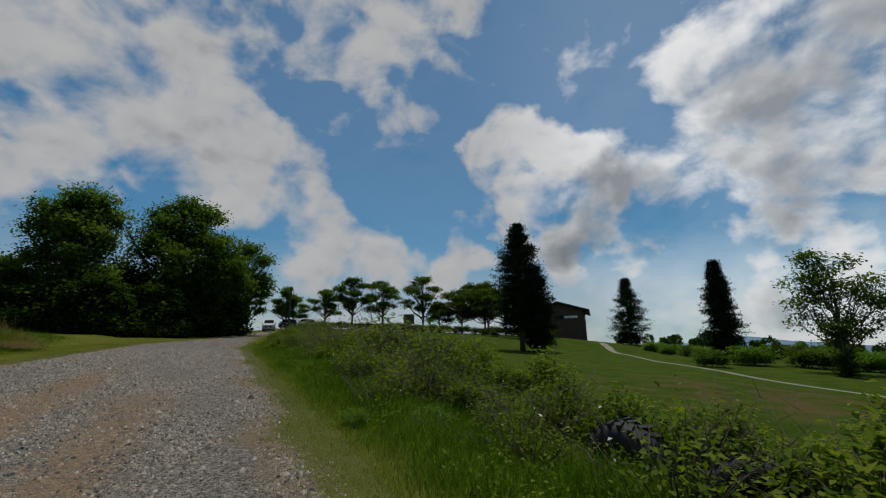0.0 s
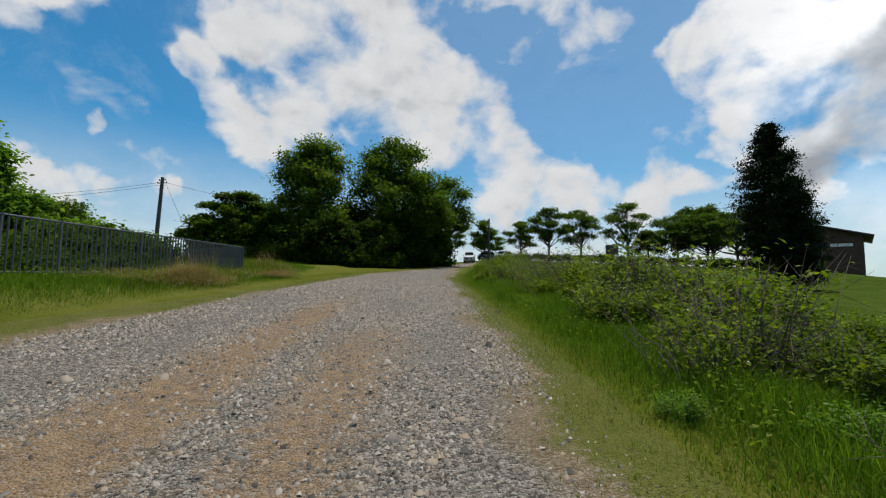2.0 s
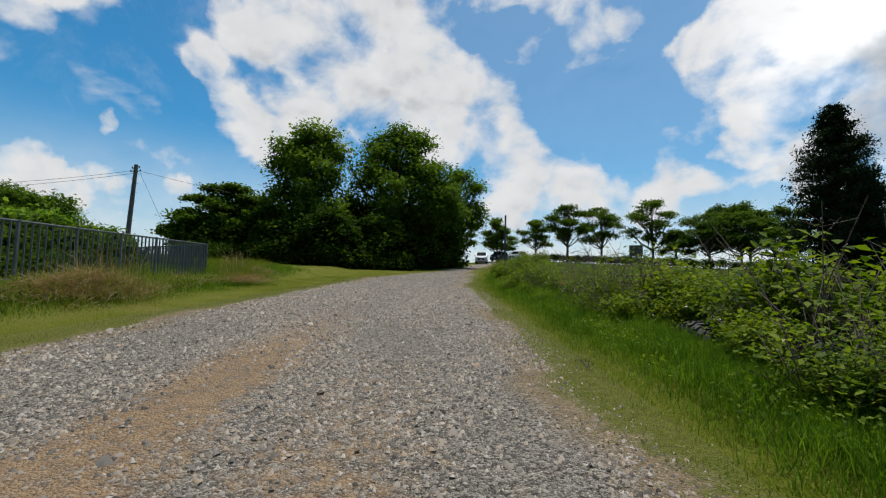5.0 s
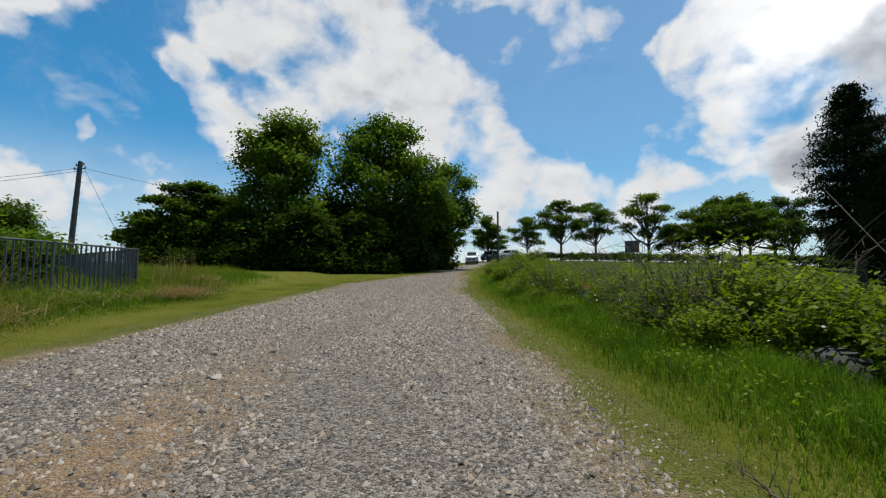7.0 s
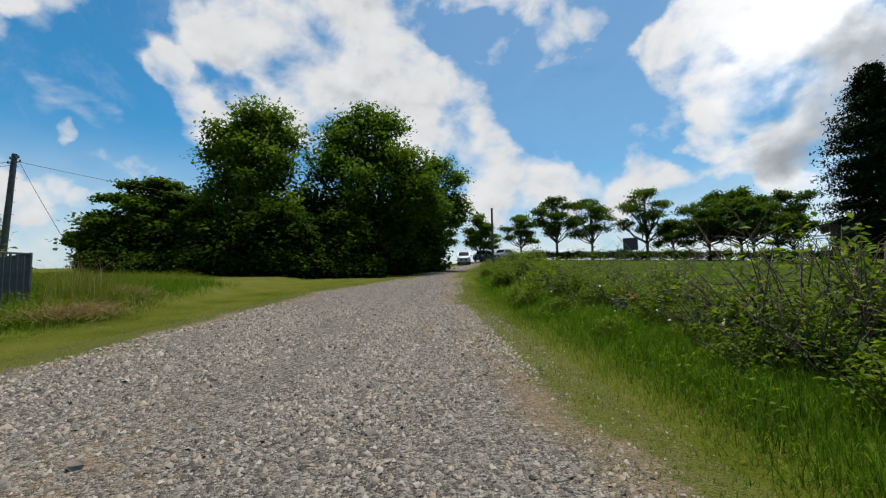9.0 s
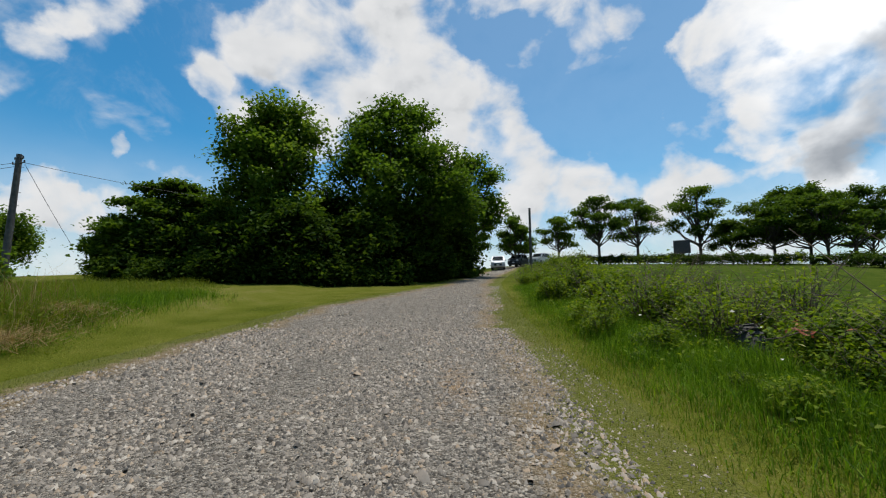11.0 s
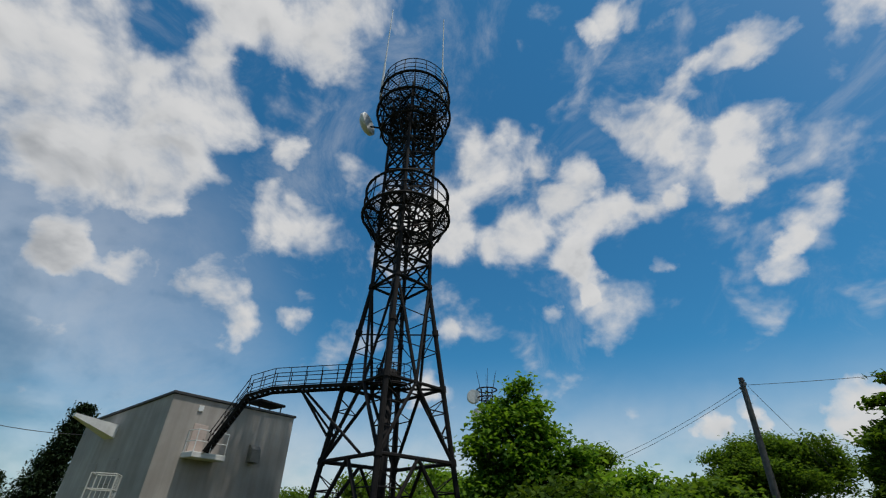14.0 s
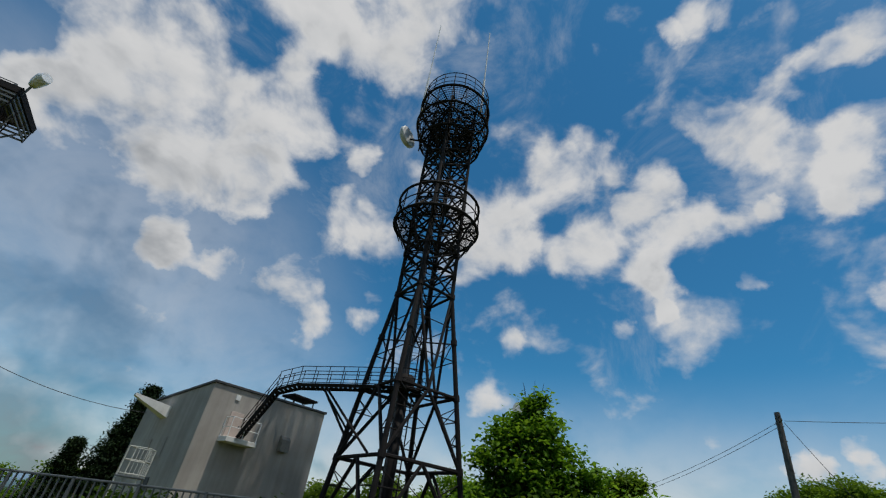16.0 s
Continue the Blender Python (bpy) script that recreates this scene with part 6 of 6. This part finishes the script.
def fallen_branch(x, y, z, turn, length, seed, label):
    rng = np.random.default_rng(seed)
    t = thing("fallen_branch", pose(x, y, z, 0, 0, turn), label, "branch", "fallen branches")
    pts = [Vector((0, 0, 0.05))]
    for i in range(6):
        pts.append(pts[-1] + Vector((length / 6, rng.normal() * 0.05, rng.normal() * 0.05 + 0.03)))
    bm = bmesh.new()
    pipe(bm, pts, [0.009 - 0.0011 * i for i in range(7)], 6)
    part("stem", bm, TWIG, t)
    for p in pts[1:]:
        for _ in range(2):
            bm = bmesh.new()
            q = p + Vector((rng.uniform(0.1, 0.35), rng.normal() * 0.2, rng.uniform(0.0, 0.2)))
            pipe(bm, [p, p.lerp(q, 0.5) + Vector((0, 0, 0.03)), q], [0.004, 0.003, 0.001], 4)
            part("twig", bm, TWIG, t)


plant_shrubs()
for i, (x, y, lift, turn, ln) in enumerate([(3.7, -4.6, 0.25, 70, 1.3), (4.3, -3.4, 0.35, 10, 1.2), (3.5, -3.0, 0.12, 130, 1.4), (4.6, -5.6, 0.3, 40, 1.1), (4.2, 6.4, 0.42, 55, 1.5), (4.4, 8.9, 0.45, 100, 1.3), (3.9, 14.4, 0.4, -30, 1.3), (4.3, 15.6, 0.35, 20, 1.2), (4.0, 12.0, 0.35, 75, 1.2)]):
    fallen_branch(x, y, h1(x, y) + lift, turn, ln * 0.75, 200 + i, "bare grey fallen branch caught among the shrubs")
fallen_branch(1.75, 5.3, h1(1.75, 5.3) - 0.03, 62, 0.5, 240, "small dry stick lying on the road margin")
bmx = bmesh.new()
rod(bmx, (10.6, 25.4, h1(10.6, 25.4) + 0.05), (15.4, 26.2, h1(15.4, 26.2) + 0.05), 0.07, n=8)
tagged(part("timber_batten", bmx, BOARD), "long dark timber batten lying on the lawn", "timber")
rngf = np.random.default_rng(77)
fx, fy = rngf.uniform(3.0, 5.2, 70), rngf.uniform(-6, 20, 70)
pale = leafy("pale_petals", (0.55, 0.52, 0.42), (0.68, 0.66, 0.56), (0.8, 0.78, 0.7), 0.3)
tagged(part_mesh("wild_flowers", leaf_cloud("wild_flowers", np.stack([fx, fy, height(fx, fy) + rngf.uniform(0.35, 0.75, 70)], -1), pale, 0.05, width=0.9, rng=rngf)), "small pale wild flowers among the roadside weeds", "flowers", kind="stuff")


# ---- grasses ----
def blades(name, xs, ys, length, width, mat, label, lean=0.45, rng=RNG, zoff=0.0, least=0.0):
    n = len(xs)
    L = length * rng.uniform(0.55, 1.25, n)
    w = width * rng.uniform(0.7, 1.3, n)
    a, lz = rng.uniform(0, math.tau, n), least + np.abs(rng.normal(0, lean, n))
    z = height(xs, ys) - 0.012 + zoff
    f = rng.uniform(0, math.tau, n)
    sx_, sy_ = np.cos(f) * w / 2, np.sin(f) * w / 2
    dx, dy = np.cos(a), np.sin(a)
    b = np.stack([xs, ys, z], -1)
    side = np.stack([sx_, sy_, np.zeros(n)], -1)
    mid_ = b + np.stack([dx * L * 0.22 * lz * 2, dy * L * 0.22 * lz * 2, L * (0.16 if least else 0.55)], -1)
    tip = b + np.stack([dx * L * np.sin(np.minimum(lz * 1.8, 1.5)), dy * L * np.sin(np.minimum(lz * 1.8, 1.5)), L * np.maximum(0.10 if least else 0.25, np.cos(np.minimum(lz * 1.4, 1.4)))], -1)
    v = np.stack([b - side, b + side, mid_ + side * 0.75, mid_ - side * 0.75, tip], 1).reshape(-1, 3)
    i = np.arange(n) * 5
    loops = np.stack([i, i + 1, i + 2, i + 3, i + 3, i + 2, i + 4], -1).ravel()
    sizes = np.tile([4, 3], n)
    ob = new(name, arrays(name, v, loops, sizes, mat))
    return tagged(ob, label, "grass", kind="stuff")


def on_margin(x, y):
    """How far the road's surface lies above the bare ground near its edges."""
    e = np.minimum(edge_right(y) + 0.87 - x, x - edge_left(y) + 0.87)
    return np.where(e > 0, 0.030 - 0.03 * np.clip((0.35 - e) / 0.35, 0, 1), 0.0)


def patchy(xs, ys, scale, cut, seed):
    k = np.array([noise.noise((x * scale, y * scale, seed)) for x, y in zip(xs, ys)])
    return k > cut


def sow():
    rng = np.random.default_rng(29)
    # trodden short grass on both margins
    n = 36000
    y = -8 + 36 * rng.uniform(0, 1, n) ** 1.15
    s = rng.uniform(0, 1, n) < 0.5
    u = rng.uniform(0, 1, n)
    x = np.where(s, edge_right(y) - 0.25 + 1.7 * u ** 0.6, edge_left(y) + 0.3 - 2.4 * u ** 0.6)
    ok = patchy(x, y, 1.6, -0.22, 5)
    blades("verge_grass", x[ok], y[ok], 0.04, 0.008, GRASS_SHORT, "short trodden olive grass on the road margins", 1.0, rng, on_margin(x[ok], y[ok]))
    # yellowish new grass creeping over the gravelly right margin
    n = 85000
    y = -8 + 34 * rng.uniform(0, 1, n) ** 1.35
    u = rng.uniform(0, 1, n) ** 0.55
    x = edge_right(y) - 0.15 + 1.75 * u + rng.normal(0, 0.08, n)
    ok = patchy(x, y, 2.4, 0.12 - 0.75 * 0.6, 15) & (rng.uniform(0, 1, n) < 0.03 + 1.05 * u ** 1.6)
    blades("margin_grass", x[ok], y[ok], 0.035 + 0.055 * u[ok], 0.0065, GRASS_PALE, "short yellowish green grass over the gravelly margin", 0.7, rng, on_margin(x[ok], y[ok]))
    # lush uncut grass between road and shrubs
    n = 100000
    y = -8 + 40 * rng.uniform(0, 1, n) ** 1.2
    x = edge_right(y) + 0.85 + 2.1 * rng.uniform(0, 1, n) ** 0.8 + rng.normal(0, 0.12, n)
    grow = ease(x - edge_right(y), 0.75, 2.0)
    ok = rng.uniform(0, 1, n) < 0.35 + 0.65 * grow
    tussock = 0.75 + 0.6 * np.clip(np.sin(x * 2.9 + y * 1.3) * np.sin(y * 2.3 - x * 0.8) + 0.3, 0, 1)
    blades("tall_grass", x[ok], y[ok], (0.10 + 0.24 * grow[ok]) * tussock[ok], 0.0075, GRASS, "lush uncut green grass beside the road", 0.5, rng)
    # low leafy weeds in it
    n = 15000
    y = -8 + 34 * rng.uniform(0, 1, n) ** 1.2
    x = edge_right(y) + 1.3 + 2.3 * rng.uniform(0, 1, n)
    ok = patchy(x, y, 0.9, 0.0, 9)
    pts = np.stack([x[ok], y[ok], height(x[ok], y[ok]) + rng.uniform(0.04, 0.32, ok.sum())], -1)
    tagged(part_mesh("weeds", leaf_cloud("weeds", pts, LEAF_SHRUB, 0.06, rng=rng, width=0.6)), "small-leaved green weeds in the long grass", "weeds", kind="stuff")
    # grass under and behind the shrubs
    n = 30000
    y = -9 + 44 * rng.uniform(0, 1, n) ** 1.1
    x = edge_right(y) + 2.6 + 4.2 * rng.uniform(0, 1, n)
    blades("rough_grass", x, y, 0.24, 0.009, GRASS, "rough green grass under the roadside shrubs", 0.5, rng)
    # bank below the railing
    n = 62000
    y = -6 + 30 * rng.uniform(0, 1, n)
    x = -6.3 - 3.6 * rng.uniform(0, 1, n) ** 0.85 - np.clip((y - 17) * 0.55, 0, 6) * rng.uniform(0, 1, n)
    grow = ease(-x, 6.2, 7.6)
    blades("bank_grass", x, y, 0.05 + 0.21 * grow + 0.10 * ease(-x, 7.4, 8.0) * ease(-x, 8.9, 8.4) * ease(y, 8, 12), 0.009, GRASS, "long green grass on the bank below the railing", 0.5, rng)
    n = 30000
    y = 15.5 + 15 * rng.uniform(0, 1, n)
    inward = 16 * rng.uniform(0, 1, n) ** 1.15
    x = -6.4 - inward - np.clip(y - 17.5, -2, 20) * 0.3
    tall = ease(inward, 0.0, 2.6) * ease(y, 15.5, 19.0) * (0.75 + 0.5 * np.sin(x * 1.1 + y * 0.7) * np.sin(y * 1.3))
    blades("meadow_grass", x, y, 0.05 + 0.42 * tall, 0.013, GRASS_PALE, "long green meadow grass before the grove", 0.5, rng)
    n = 30000
    y = -6 + 28 * rng.uniform(0, 1, n)
    x = -10.0 - 7.0 * rng.uniform(0, 1, n)
    blades("slope_grass", x, y, 0.32, 0.013, GRASS, "long grass on the slope beyond the railing", 0.5, rng)
    n = 16000
    y = -6 + 26 * rng.uniform(0, 1, n)
    x = -7.0 - 2.6 * rng.uniform(0, 1, n)
    ok = patchy(x, y, 0.6, 0.05, 13)
    pts = np.stack([x[ok], y[ok], height(x[ok], y[ok]) + rng.uniform(0.05, 0.34, ok.sum())], -1)
    tagged(part_mesh("bank_weeds", leaf_cloud("bank_weeds", pts, LEAF_SHRUB, 0.085, rng=rng, width=0.5)), "leafy green weeds on the bank below the railing", "weeds", kind="stuff")
    # cut and fallen dry stalks heaped along the bank
    xs, ys, zs = [], [], []
    for cx, cy, k, sx_, sy_, top_ in ((-7.3, 9.0, 3600, 0.42, 0.85, 0.42), (-7.0, 15.4, 1500, 0.42, 0.6, 0.16), (-7.5, 17.5, 700, 0.4, 0.6, 0.2), (-7.6, 6.4, 300, 0.4, 0.7, 0.3), (-7.4, 12.4, 260, 0.35, 0.7, 0.3)):
        gx, gy = rng.normal(0, 1, k), rng.normal(0, 1, k)
        xs.append(cx + gx * sx_)
        ys.append(cy + gy * sy_)
        zs.append(0.12 + top_ * np.exp(-(gx ** 2 + gy ** 2) / 2) * rng.uniform(0.2, 1.0, k))
    blades("dry_stalks", np.concatenate(xs), np.concatenate(ys), 0.62, 0.0075, STRAW, "fallen straw-coloured dry grass stalks heaped on the bank", 0.5, rng, np.concatenate(zs), 0.7)
    spots = ((-7.9, 16.4), (-8.2, 17.6), (-8.0, 11.0), (-7.6, 9.4))
    xs = np.concatenate([rng.normal(cx, 0.26, 60) for cx, cy in spots])
    ys = np.concatenate([rng.normal(cy, 0.4, 60) for cx, cy in spots])
    blades("dry_reeds", xs, ys, 1.15, 0.011, STRAW, "standing dry reed stalks against the railing", 0.35, rng)
    xs = np.concatenate([rng.normal(cx + 0.15, 0.42, 900) for cx, cy in spots])
    ys = np.concatenate([rng.normal(cy, 0.6, 900) for cx, cy in spots])
    blades("reed_leaves", xs, ys, 0.62, 0.012, GRASS_PALE, "tussocks of tall pale green grass below the railing", 0.55, rng)


sow()


# ---- loose stones on the road ----
def scatter_stones(n, seed, lo, hi, span, margin=False):
    """Crushed stone: sharp-edged wedges with a ridge on top, half sunk in the road."""
    rng = np.random.default_rng(seed)
    y = span[0] + (span[1] - span[0]) * rng.uniform(0, 1, n) ** 1.1
    l, r = edge_left(y), edge_right(y)
    if margin:
        x = r - 0.1 + 1.1 * rng.uniform(0, 1, n) ** 1.8
    else:
        x = l - 0.1 + (r - l + 0.35) * rng.uniform(0, 1, n)
    k = np.array([noise.noise((a * 0.9, b * 0.35, 2.0)) for a, b in zip(x, y)])
    u = (x - l) / (r - l)
    bare = np.maximum(np.exp(-((x + 2.3) / 0.45) ** 2) * ease(-y, -12, -5), np.exp(-((x + 0.8) / 0.38) ** 2) * ease(-y, -7, 0))
    ok = (k + rng.normal(0, 0.25, n) > -0.16) & (rng.uniform(0, 1, n) > 0.75 * bare)
    x, y = x[ok], y[ok]
    n = len(x)
    u = (x - edge_left(y)) / (edge_right(y) - edge_left(y))
    in_ruts = 0.018 * (np.exp(-((u - 0.3) / 0.07) ** 2) + np.exp(-((u - 0.68) / 0.07) ** 2))
    s = lo + (hi - lo) * rng.uniform(0, 1, n) ** 2.6
    base = np.array([(1, 0.7, -0.5), (-1, 0.75, -0.5), (-1, -0.7, -0.5), (1, -0.75, -0.5), (0.45, 0.1, 0.75), (-0.4, -0.1, 0.75)])
    v = base[None] * (1 + rng.uniform(-0.45, 0.45, (n, 6, 3))) * s[:, None, None]
    v[..., 2] *= rng.uniform(0.55, 1.3, n)[:, None]
    a, q = rng.uniform(0, math.tau, n), rng.normal(0, 0.35, n)
    v = np.stack([v[..., 0] * np.cos(q)[:, None] - v[..., 2] * np.sin(q)[:, None], v[..., 1], v[..., 0] * np.sin(q)[:, None] + v[..., 2] * np.cos(q)[:, None]], -1)
    c, d = np.cos(a)[:, None], np.sin(a)[:, None]
    v = np.stack([v[..., 0] * c - v[..., 1] * d, v[..., 0] * d + v[..., 1] * c, v[..., 2]], -1)
    v += np.stack([x, y, height(x, y) + (on_margin(x, y) - 0.008) - in_ruts + s * 0.2], -1)[:, None]
    loops = np.array([0, 1, 5, 4, 2, 3, 4, 5, 1, 2, 5, 3, 0, 4])
    f = (loops[None] + (np.arange(n) * 6)[:, None]).reshape(-1)
    ob = new("road_stones", arrays("road_stones", v.reshape(-1, 3), f, np.tile([4, 4, 3, 3], n), STONES))
    tagged(ob, "crushed grey stones among the short margin grass" if margin else "loose grey and brown crushed stones on the gravel road", "gravel", kind="stuff")


scatter_stones(160000, 41, 0.005, 0.025, (-7.6, 18.0))
scatter_stones(16000, 42, 0.010, 0.028, (10.0, 32.0))
scatter_stones(20000, 43, 0.004, 0.014, (-7.6, 18.0), True)
scatter_stones(420, 44, 0.022, 0.062, (-7.6, 16.0))
